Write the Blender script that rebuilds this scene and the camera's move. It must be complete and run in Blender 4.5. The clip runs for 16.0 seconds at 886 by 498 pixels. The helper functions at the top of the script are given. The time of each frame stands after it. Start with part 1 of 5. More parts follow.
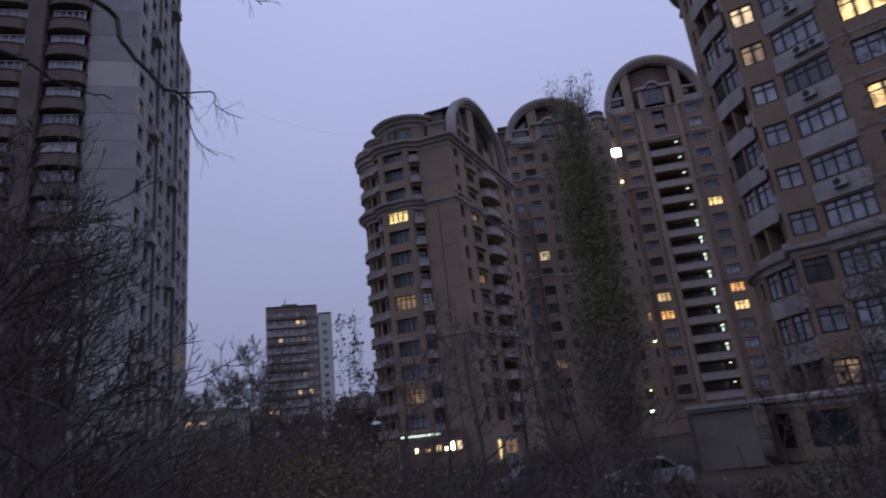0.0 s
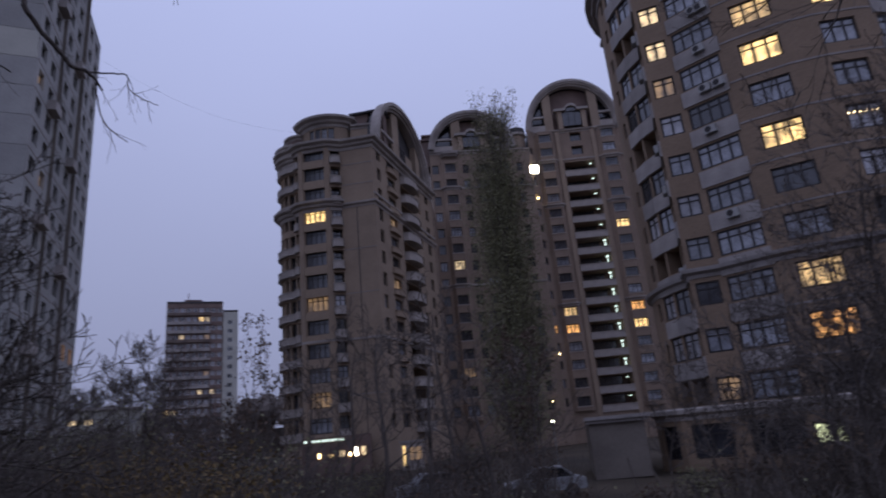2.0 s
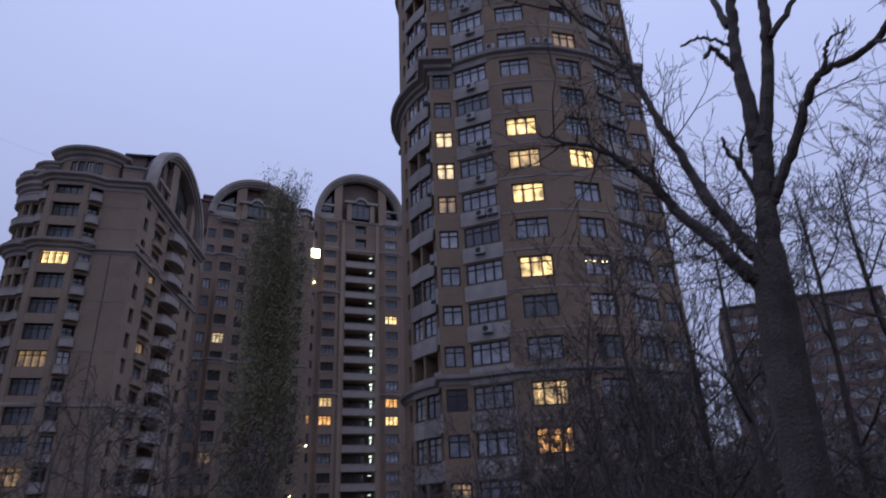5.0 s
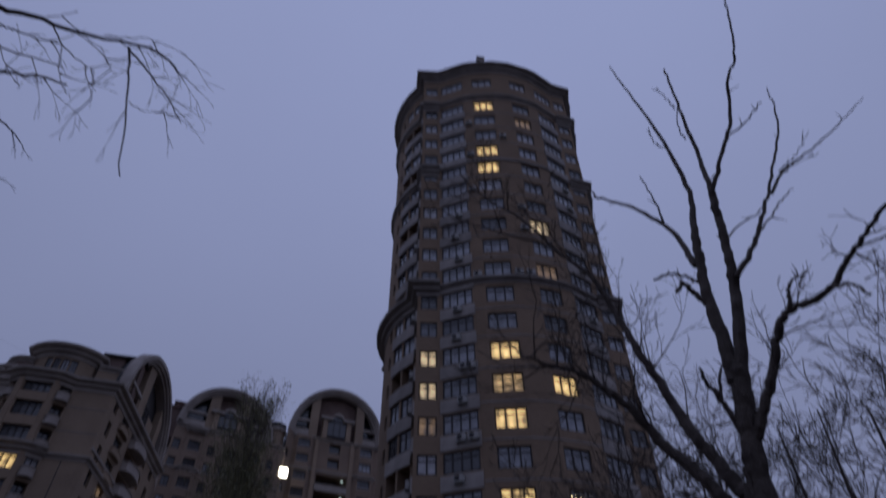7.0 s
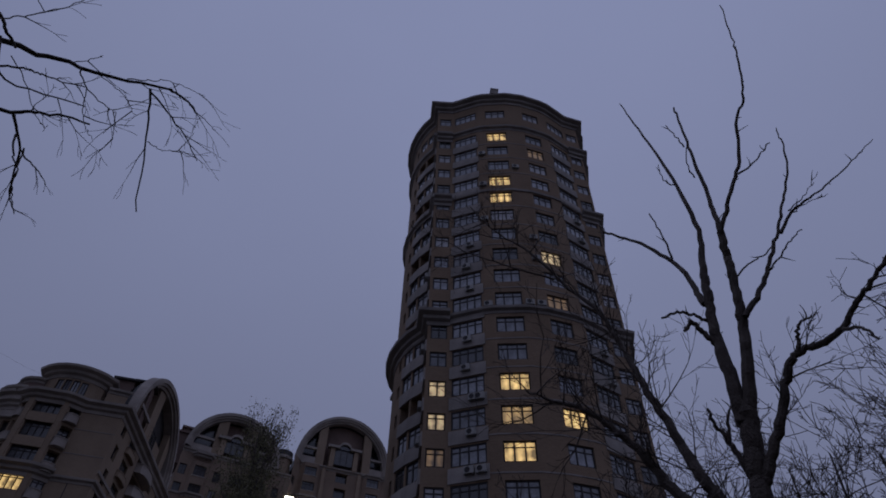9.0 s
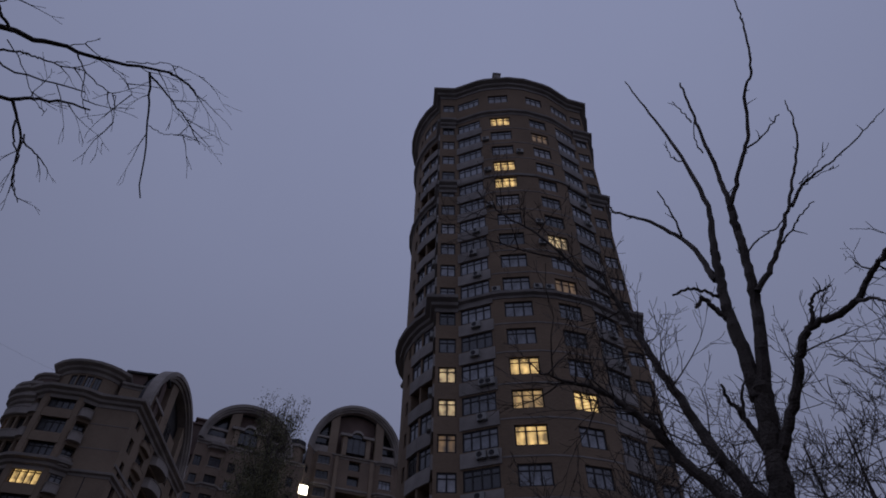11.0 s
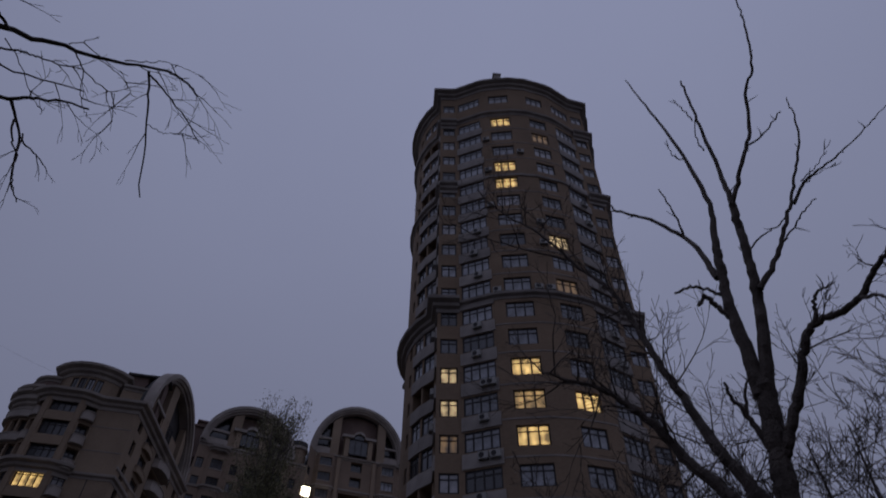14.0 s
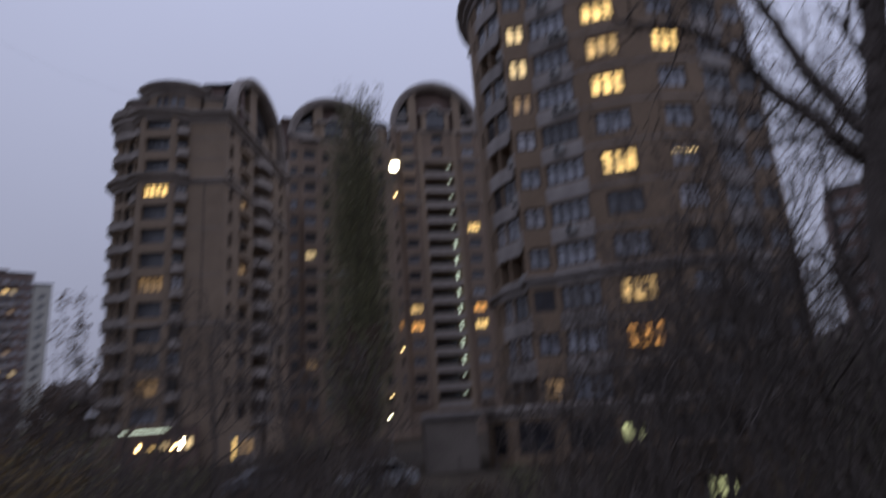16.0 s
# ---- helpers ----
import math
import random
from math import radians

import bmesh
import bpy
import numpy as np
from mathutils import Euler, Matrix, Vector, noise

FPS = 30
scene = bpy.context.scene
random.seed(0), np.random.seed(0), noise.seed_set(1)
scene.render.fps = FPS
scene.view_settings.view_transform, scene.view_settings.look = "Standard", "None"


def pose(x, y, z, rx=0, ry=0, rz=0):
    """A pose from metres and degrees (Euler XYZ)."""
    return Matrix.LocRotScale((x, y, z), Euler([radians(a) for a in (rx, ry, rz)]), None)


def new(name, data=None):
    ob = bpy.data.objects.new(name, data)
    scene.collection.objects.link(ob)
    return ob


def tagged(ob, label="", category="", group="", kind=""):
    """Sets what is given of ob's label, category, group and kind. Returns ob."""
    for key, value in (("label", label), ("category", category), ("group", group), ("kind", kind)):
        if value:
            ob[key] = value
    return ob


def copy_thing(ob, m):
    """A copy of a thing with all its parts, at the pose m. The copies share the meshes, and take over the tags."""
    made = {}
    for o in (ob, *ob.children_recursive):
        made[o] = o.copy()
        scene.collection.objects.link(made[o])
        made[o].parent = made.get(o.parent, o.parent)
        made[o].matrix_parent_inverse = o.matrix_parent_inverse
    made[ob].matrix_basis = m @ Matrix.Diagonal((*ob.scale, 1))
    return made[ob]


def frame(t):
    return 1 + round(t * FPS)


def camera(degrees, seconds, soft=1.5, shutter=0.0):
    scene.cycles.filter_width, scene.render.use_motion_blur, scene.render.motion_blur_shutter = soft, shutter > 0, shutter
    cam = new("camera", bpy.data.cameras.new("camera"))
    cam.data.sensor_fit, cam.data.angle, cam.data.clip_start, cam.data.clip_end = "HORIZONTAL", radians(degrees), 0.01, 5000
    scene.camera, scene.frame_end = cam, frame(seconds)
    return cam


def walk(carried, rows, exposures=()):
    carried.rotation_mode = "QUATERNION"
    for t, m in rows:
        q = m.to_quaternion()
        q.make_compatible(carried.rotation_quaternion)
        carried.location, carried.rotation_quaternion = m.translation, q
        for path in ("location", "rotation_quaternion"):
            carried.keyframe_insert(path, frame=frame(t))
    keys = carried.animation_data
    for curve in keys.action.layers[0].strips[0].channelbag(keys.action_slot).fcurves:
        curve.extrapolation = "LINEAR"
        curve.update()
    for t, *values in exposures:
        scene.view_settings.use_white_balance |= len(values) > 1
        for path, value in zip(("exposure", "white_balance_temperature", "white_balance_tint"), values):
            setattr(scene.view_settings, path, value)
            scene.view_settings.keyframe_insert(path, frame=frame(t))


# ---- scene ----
cam = camera(71.95, 16.0, soft=1.8, shutter=0.9)
PATH = (
    (0.0, 0.016, 0.126, 3.497, 107.22, 6.18, 7.72),
    (0.5, 0.013, 0.110, 3.499, 107.96, 6.01, 5.06),
    (1.0, 0.009, 0.097, 3.493, 107.83, 5.80, 3.01),
    (1.5, 0.027, 0.085, 3.490, 107.26, 5.47, 1.70),
    (2.0, 0.021, 0.057, 3.505, 106.91, 5.05, -0.84),
    (2.5, -0.015, 0.009, 3.530, 107.08, 3.66, -5.65),
    (3.0, -0.055, -0.034, 3.539, 108.65, 3.07, -11.42),
    (3.5, -0.055, -0.031, 3.539, 110.19, 3.93, -16.02),
    (5.8, -0.060, 0.031, 3.553, 117.98, 2.01, -26.51),
    (6.0, -0.032, 0.062, 3.501, 119.97, 1.75, -26.65),
    (6.5, -0.010, 0.030, 3.484, 126.61, 0.85, -27.10),
    (7.0, -0.002, -0.009, 3.471, 133.92, 0.28, -27.18),
    (7.5, -0.008, -0.068, 3.489, 137.89, -2.02, -27.50),
    (8.0, -0.010, -0.103, 3.486, 139.18, -3.41, -27.25),
    (8.5, -0.006, -0.105, 3.483, 137.56, -2.13, -27.04),
    (9.0, -0.017, -0.138, 3.477, 136.56, -1.21, -27.13),
    (11.5, 0.019, -0.027, 3.471, 134.89, -0.55, -25.47),
    (12.0, 0.012, -0.025, 3.471, 134.42, -0.77, -25.98),
    (12.5, 0.008, -0.029, 3.475, 134.76, -0.98, -25.69),
    (13.0, 0.020, -0.035, 3.465, 135.88, -0.94, -25.66),
    (13.5, 0.019, -0.022, 3.467, 136.49, -0.81, -25.90),
    (14.0, 0.028, -0.011, 3.474, 135.45, -0.42, -25.33),
    (14.5, 0.041, 0.015, 3.483, 132.28, -0.23, -24.66),
    (15.0, 0.047, 0.045, 3.486, 125.70, 0.48, -24.09),
    (15.5, -0.005, -0.016, 3.586, 115.76, 2.54, -21.85),
    (16.0, -0.005, -0.015, 3.585, 105.18, 4.02, -15.47),
)
walk(cam, [(t, pose(*p)) for t, *p in PATH],
     exposures=[(0.0, 0.18, 6500, 10), (2.5, 0.25, 6500, 9), (3.5, 0.4, 6500, 8), (6.0, 0.1, 6300, 7), (7.0, -0.8, 6250, 9.5), (8.0, -1.1, 6350, 9.5), (9.0, -1.16, 6450, 9),
                (11.5, -1.12, 6850, 7), (14.5, -1.12, 7000, 7), (15.0, -1.1, 7000, 6), (15.5, -0.68, 7200, 5), (15.8, -0.1, 7400, 4), (16.0, 0.22, 7500, 3)])

# ---- light: an overcast sky after sunset ----
world = bpy.data.worlds.new("dusk_sky")
world.use_nodes = True
scene.world = world
wn, wl = world.node_tree.nodes, world.node_tree.links
wback = wn["Background"]
wback.inputs["Strength"].default_value = 1.0
wgeo = wn.new("ShaderNodeTexCoord")
wsep = wn.new("ShaderNodeSeparateXYZ")
wramp = wn.new("ShaderNodeValToRGB")
wnoise = wn.new("ShaderNodeTexNoise")
wnoise.inputs["Scale"].default_value = 2.2
wnoise.inputs["Detail"].default_value = 4
wmix = wn.new("ShaderNodeMixRGB")
wmix.blend_type = "MULTIPLY"
wmix.inputs["Fac"].default_value = 0.10
wl.new(wgeo.outputs["Generated"], wsep.inputs[0])
wl.new(wgeo.outputs["Generated"], wnoise.inputs["Vector"])
wl.new(wsep.outputs["Z"], wramp.inputs["Fac"])
for pos, col in ((0.0, (0.232, 0.25, 0.385, 1)), (0.12, (0.318, 0.345, 0.55, 1)), (0.3, (0.482, 0.53, 0.855, 1)), (0.55, (0.575, 0.645, 1.06, 1)), (1.0, (0.535, 0.60, 0.98, 1))):
    el = wramp.color_ramp.elements[0] if pos == 0 else wramp.color_ramp.elements[1] if pos == 1 else wramp.color_ramp.elements.new(pos)
    el.position, el.color = pos, col
wl.new(wramp.outputs["Color"], wmix.inputs["Color1"])
wl.new(wnoise.outputs["Fac"], wmix.inputs["Color2"])
wside = wn.new("ShaderNodeMapRange")
for key, val in (("From Min", -0.6), ("From Max", 0.9), ("To Min", 0.95), ("To Max", 1.05)):
    wside.inputs[key].default_value = val
wscale = wn.new("ShaderNodeVectorMath")
wscale.operation = "SCALE"
wl.new(wsep.outputs["X"], wside.inputs["Value"])
wl.new(wmix.outputs["Color"], wscale.inputs[0])
wl.new(wside.outputs[0], wscale.inputs["Scale"])
wl.new(wscale.outputs[0], wback.inputs["Color"])


# ---- materials ----
def mat(name, color, rough=0.85, vary=0.25, scale=1.5, fine=25.0, bump=0.2, metal=0.0, tint=None, rnd=0.0, spec=0.3):
    """A surface with coarse stains, fine grain and relief."""
    m = bpy.data.materials.new(name)
    m.use_nodes = True
    n, l = m.node_tree.nodes, m.node_tree.links
    b = n["Principled BSDF"]
    b.inputs["Roughness"].default_value = rough
    b.inputs["Metallic"].default_value = metal
    b.inputs["Specular IOR Level"].default_value = spec
    tc = n.new("ShaderNodeTexCoord")
    big, small = n.new("ShaderNodeTexNoise"), n.new("ShaderNodeTexNoise")
    big.inputs["Scale"].default_value, small.inputs["Scale"].default_value = scale, fine
    big.inputs["Detail"].default_value, small.inputs["Detail"].default_value = 5, 3
    add = n.new("ShaderNodeMath")
    add.operation = "MULTIPLY_ADD"
    add.inputs[1].default_value = 0.45
    ramp = n.new("ShaderNodeValToRGB")
    c = Vector(color)
    d = Vector(tint) if tint else c * (1 + vary)
    ramp.color_ramp.elements[0].position, ramp.color_ramp.elements[0].color = 0.42, (*(c * (1 - vary)), 1)
    ramp.color_ramp.elements[1].position, ramp.color_ramp.elements[1].color = 0.98, (*d, 1)
    for t in (big, small):
        l.new(tc.outputs["Object"], t.inputs["Vector"])
    l.new(small.outputs["Fac"], add.inputs[0])
    l.new(big.outputs["Fac"], add.inputs[2])
    l.new(add.outputs[0], ramp.inputs["Fac"])
    out = ramp.outputs["Color"]
    if rnd:
        info, hsv, mr = n.new("ShaderNodeObjectInfo"), n.new("ShaderNodeHueSaturation"), n.new("ShaderNodeMapRange")
        mr.inputs["To Min"].default_value, mr.inputs["To Max"].default_value = 1 - rnd, 1 + rnd
        l.new(info.outputs["Random"], mr.inputs["Value"])
        l.new(mr.outputs[0], hsv.inputs["Value"])
        l.new(out, hsv.inputs["Color"])
        out = hsv.outputs["Color"]
    l.new(out, b.inputs["Base Color"])
    bp = n.new("ShaderNodeBump")
    bp.inputs["Strength"].default_value, bp.inputs["Distance"].default_value = bump, 0.03
    l.new(small.outputs["Fac"], bp.inputs["Height"])
    l.new(bp.outputs[0], b.inputs["Normal"])
    return m


def brick_mat(name, c1, c2, mortar):
    """Face brick in courses, with stained patches."""
    m = mat(name, c1, 0.9, 0.34, 0.3, 14.0, 0.15)
    n, l = m.node_tree.nodes, m.node_tree.links
    b = n["Principled BSDF"]
    base = b.inputs["Base Color"].links[0].from_socket
    tc = n.new("ShaderNodeTexCoord")
    geo = n.new("ShaderNodeSeparateXYZ")
    addxy = n.new("ShaderNodeMath")
    comb = n.new("ShaderNodeCombineXYZ")
    br = n.new("ShaderNodeTexBrick")
    for key, val in (("Scale", 4.0), ("Mortar Size", 0.02), ("Brick Width", 1.0), ("Row Height", 0.3)):
        br.inputs[key].default_value = val
    br.inputs["Color1"].default_value, br.inputs["Color2"].default_value = (*c1, 1), (*c2, 1)
    br.inputs["Mortar"].default_value = (*mortar, 1)
    l.new(tc.outputs["Object"], geo.inputs[0])
    l.new(geo.outputs["X"], addxy.inputs[0])
    l.new(geo.outputs["Y"], addxy.inputs[1])
    l.new(addxy.outputs[0], comb.inputs["X"])
    l.new(geo.outputs["Z"], comb.inputs["Y"])
    l.new(comb.outputs[0], br.inputs["Vector"])
    mix = n.new("ShaderNodeMixRGB")
    mix.inputs["Fac"].default_value = 0.5
    l.new(base, mix.inputs["Color1"])
    l.new(br.outputs["Color"], mix.inputs["Color2"])
    l.new(mix.outputs["Color"], b.inputs["Base Color"])
    return m


def glass_mat(name, color, rough=0.12):
    """A window pane before a dark, curtained room: it mirrors the sky a little, and its colour adds more sky sheen."""
    m = mat(name, color, rough, 0.5, 1.2, 6.0, 0.02, rnd=0.5, spec=0.95)
    return m


def lit_mat(name, color, strength, scale=1.5, low=0.25):
    """A lit room seen through its curtain."""
    m = bpy.data.materials.new(name)
    m.use_nodes = True
    n, l = m.node_tree.nodes, m.node_tree.links
    b = n["Principled BSDF"]
    b.inputs["Base Color"].default_value = (0.3, 0.25, 0.2, 1)
    tc, no, wv = n.new("ShaderNodeTexCoord"), n.new("ShaderNodeTexNoise"), n.new("ShaderNodeTexWave")
    info, addv = n.new("ShaderNodeObjectInfo"), n.new("ShaderNodeVectorMath")
    l.new(tc.outputs["Object"], addv.inputs[0])
    l.new(info.outputs["Location"], addv.inputs[1])
    no.inputs["Scale"].default_value, no.inputs["Detail"].default_value = scale, 2
    wv.inputs["Scale"].default_value, wv.inputs["Distortion"].default_value = 0.45, 1.0
    l.new(addv.outputs[0], no.inputs["Vector"])
    l.new(addv.outputs[0], wv.inputs["Vector"])
    mul = n.new("ShaderNodeMath")
    mul.operation = "MULTIPLY_ADD"
    mul.inputs[1].default_value = 0.2
    l.new(wv.outputs["Fac"], mul.inputs[0])
    l.new(no.outputs["Fac"], mul.inputs[2])
    mr = n.new("ShaderNodeMapRange")
    mr.inputs["From Min"].default_value, mr.inputs["From Max"].default_value = 0.42, 0.85
    mr.inputs["To Min"].default_value, mr.inputs["To Max"].default_value = low * strength, strength
    l.new(mul.outputs[0], mr.inputs["Value"])
    b.inputs["Emission Color"].default_value = (*color, 1)
    l.new(mr.outputs[0], b.inputs["Emission Strength"])
    return m


def lamp_mat(name, color, strength):
    m = bpy.data.materials.new(name)
    m.use_nodes = True
    b = m.node_tree.nodes["Principled BSDF"]
    b.inputs["Emission Color"].default_value = (*color, 1)
    b.inputs["Emission Strength"].default_value = strength
    return m


BRICK = brick_mat("brown_brick", (0.275, 0.195, 0.13), (0.185, 0.126, 0.086), (0.27, 0.225, 0.19))
BRICK_RED = brick_mat("russet_brick", (0.29, 0.214, 0.158), (0.205, 0.146, 0.108), (0.30, 0.25, 0.215))
BRICK_TAN = brick_mat("tan_brick", (0.345, 0.26, 0.186), (0.255, 0.187, 0.134), (0.35, 0.29, 0.24))
STUCCO = mat("pale_stucco", (0.37, 0.325, 0.29), 0.9, 0.32, 0.35, 9.0)
UMBER = mat("umber_balcony_brick", (0.15, 0.115, 0.098), 0.95, 0.3, 0.4, 12.0)
RENDER = mat("grimy_render_and_step_shade", (0.17, 0.145, 0.122), 0.95, 0.3, 0.4, 8.0)
PANEL = mat("grey_spandrel_panel", (0.33, 0.295, 0.27), 0.75, 0.22, 0.7, 7.0, 0.1, rnd=0.15)
CORNICE = mat("weathered_cornice", (0.29, 0.26, 0.24), 0.9, 0.3, 0.6, 8.0)
CONCRETE = mat("panel_concrete", (0.34, 0.33, 0.31), 0.95, 0.22, 0.25, 6.0, 0.3, rnd=0.12)
CONCRETE_PALE = mat("pale_panel_concrete", (0.47, 0.455, 0.40), 0.95, 0.15, 0.3, 6.0, 0.3)
DARKBRICK = mat("dark_brown_brick_and_recess_shade", (0.19, 0.135, 0.115), 0.95, 0.3, 0.4, 12.0)
FRAME_DARK = mat("dark_window_frame", (0.035, 0.03, 0.03), 0.5, 0.2, 3, 20)
FRAME_PALE = mat("pale_window_frame", (0.5, 0.5, 0.5), 0.6, 0.15, 3, 20)
# both glass colours are lifted to paint in reflected sky
GLASS = glass_mat("sky_sheen_window_glass", (0.22, 0.225, 0.245))
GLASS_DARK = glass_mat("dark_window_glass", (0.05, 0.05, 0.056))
GLASS_PALE = mat("curtained_glass", (0.36, 0.35, 0.36), 0.25, 0.35, 1.6, 9, 0.05, rnd=0.35, spec=0.6)
LIT = lit_mat("lit_room", (1.0, 0.66, 0.26), 2.3, low=0.14)
LIT_WARM = lit_mat("warm_lit_room", (1.0, 0.46, 0.13), 1.6, low=0.16)
LIT_DIM = lit_mat("dimly_lit_room", (1.0, 0.60, 0.28), 0.3, low=0.08)
LIT_MID = lit_mat("half_lit_room", (1.0, 0.64, 0.27), 0.95, low=0.2)
LIT_PALE = lit_mat("pale_lit_room", (1.0, 0.74, 0.42), 1.3, low=0.12)
LAMP_WHITE = lamp_mat("white_lamp", (1.0, 0.93, 0.75), 14.0)
LIT_COOL = lit_mat("cool_lit_room", (0.92, 1.0, 0.58), 1.25, low=0.3)
LAMP_COOL = lamp_mat("landing_lamp", (0.80, 1.0, 0.90), 1.2)
LAMP_WARM = lamp_mat("warm_lamp", (1.0, 0.72, 0.35), 8.0)
ROOF = mat("dark_sheet_roof", (0.06, 0.055, 0.055), 0.6, 0.3, 0.5, 4)
METAL = mat("grey_metal", (0.28, 0.28, 0.28), 0.5, 0.2, 2, 20, 0.1, metal=0.3)
AC_WHITE = mat("dirty_white_casing", (0.36, 0.35, 0.33), 0.6, 0.25, 3, 20)
EARTH = mat("damp_leafy_earth", (0.05, 0.042, 0.034), 1.0, 0.5, 0.12, 3.0, 0.8, tint=(0.10, 0.075, 0.05))
ASPHALT = mat("wet_asphalt", (0.05, 0.05, 0.052), 0.6, 0.3, 0.3, 20, 0.4)
BARK = mat("dark_bark", (0.125, 0.104, 0.09), 0.95, 0.4, 3.0, 30, 0.9)
BARK_GREY = mat("grey_bark", (0.16, 0.145, 0.135), 0.95, 0.35, 3.0, 25, 0.6)
LEAF_GREEN = mat("late_poplar_leaf", (0.225, 0.22, 0.125), 0.8, 0.3, 0.4, 3.0, 0.1, tint=(0.30, 0.28, 0.155))
LEAF_BROWN = mat("withered_leaf", (0.135, 0.092, 0.066), 0.8, 0.4, 0.4, 3.0, 0.1)
LEAF_OCHRE = mat("ochre_leaf", (0.23, 0.155, 0.065), 0.8, 0.35, 0.4, 3.0, 0.1)


# ---- building helpers ----
class Shape:
    """Collects boxes and quads into one mesh."""

    def __init__(self):
        self.v, self.f = [], []

    def face(self, *pts):
        i = len(self.v)
        self.v.extend(tuple(p) for p in pts)
        self.f.append(tuple(range(i, i + len(pts))))

    def hexa(self, b, t):
        i = len(self.v)
        self.v.extend(tuple(p) for p in (*b, *t))
        n = len(b)
        self.f.append(tuple(i + n - 1 - k for k in range(n)))
        self.f.append(tuple(i + n + k for k in range(n)))
        for k in range(n):
            j = (k + 1) % n
            self.f.append((i + k, i + j, i + n + j, i + n + k))

    def box(self, x0, y0, z0, x1, y1, z1):
        q = ((x0, y0), (x1, y0), (x1, y1), (x0, y1))
        self.hexa([(a, b, z0) for a, b in q], [(a, b, z1) for a, b in q])

    def prism(self, plan, z0, z1):
        self.hexa([(a, b, z0) for a, b in plan], [(a, b, z1) for a, b in plan])

    def tube(self, pts, radii, sides=6):
        """A tapering limb through pts."""
        i0 = len(self.v)
        a = None
        for k, (p, r) in enumerate(zip(pts, radii)):
            d = (pts[min(k + 1, len(pts) - 1)] - pts[max(k - 1, 0)])
            d = d.normalized() if d.length > 1e-9 else Vector((0, 0, 1))
            a = d.orthogonal() if a is None else a - d * a.dot(d)
            a = a.normalized() if a.length > 1e-6 else d.orthogonal().normalized()
            b = d.cross(a)
            for s in range(sides):
                w = 2 * math.pi * s / sides
                self.v.append(tuple(p + (a * math.cos(w) + b * math.sin(w)) * r))
        for k in range(len(pts) - 1):
            for s in range(sides):
                t = (s + 1) % sides
                self.f.append((i0 + k * sides + s, i0 + k * sides + t, i0 + (k + 1) * sides + t, i0 + (k + 1) * sides + s))
        self.f.append(tuple(i0 + (len(pts) - 1) * sides + s for s in range(sides)))

    def mesh(self, name, material):
        me = bpy.data.meshes.new(name)
        me.from_pydata(self.v, [], self.f)
        me.materials.append(material)
        me.update()
        return me


def part(name, shape, material, parent=None, label="", m=None):
    """One mesh object, as a part of parent; shape may be a mesh that is shared."""
    me = shape if isinstance(shape, bpy.types.Mesh) else shape.mesh(name, material)
    ob = new(name, me)
    if parent:
        ob.parent = parent
    if m is not None:
        ob.matrix_basis = m
    return tagged(ob, label)


def thing(name, label, category, m=None, group="", kind=""):
    ob = new(name)
    ob.empty_display_size = 0.5
    if m is not None:
        ob.matrix_basis = m
    return tagged(ob, label, category, group, kind)


SHARED = {}


def window_meshes(w, h, panes, transom, fmat, pmat):
    key = (round(w, 2), round(h, 2), panes, transom, fmat.name)
    if key not in SHARED:
        s, b = Shape(), 0.12
        xs, zs, solid_x, solid_z = [0.0, b], [0.0, b], [True], [True]
        for k in range(1, panes):
            x = k * w / panes
            xs += [x - b * 0.52, x + b * 0.52]
            solid_x += [False, True]
        xs += [w - b, w]
        solid_x += [False, True]
        if transom:
            zs += [h * 0.70 - 0.045, h * 0.70 + 0.045]
            solid_z += [False, True]
        zs += [h - b, h]
        solid_z += [False, True]
        ids = {}

        def vert(i, j, k):
            if (i, j, k) not in ids:
                ids[(i, j, k)] = len(s.v)
                s.v.append((xs[i], 0.09 * k, zs[j]))
            return ids[(i, j, k)]
        full = lambda i, j: 0 <= i < len(xs) - 1 and 0 <= j < len(zs) - 1 and (solid_x[i] or solid_z[j])
        for i in range(len(xs) - 1):
            for j in range(len(zs) - 1):
                if not full(i, j):
                    continue
                s.f.append((vert(i, j, 0), vert(i + 1, j, 0), vert(i + 1, j + 1, 0), vert(i, j + 1, 0)))
                for di, dj, e in ((-1, 0, ((i, j + 1), (i, j))), (1, 0, ((i + 1, j), (i + 1, j + 1))), (0, -1, ((i, j), (i + 1, j))), (0, 1, ((i + 1, j + 1), (i, j + 1)))):
                    if not full(i + di, j + dj):
                        (p, q), (u, v) = e
                        s.f.append((vert(p, q, 1), vert(u, v, 1), vert(u, v, 0), vert(p, q, 0)))
        SHARED[key] = s.mesh("window", fmat)
    pkey = (round(w, 2), round(h, 2), pmat.name)
    if pkey not in SHARED:
        s = Shape()
        s.box(0.02, 0.045, 0.02, w - 0.02, 0.065, h - 0.02)
        SHARED[pkey] = s.mesh("pane", pmat)
    return SHARED[key], SHARED[pkey]


def seg_frame(p0, p1):
    p0, p1 = Vector((*p0, 0)), Vector((*p1, 0))
    d = (p1 - p0).normalized()
    return p0, d, Vector((d.y, -d.x, 0)), (p1 - p0).length


def seg_pose(p0, p1, s, z, inward=0.0):
    o, d, n, _ = seg_frame(p0, p1)
    return Matrix.Translation(o + d * s - n * inward + Vector((0, 0, z))) @ Matrix.Rotation(math.atan2(d.y, d.x), 4, "Z")


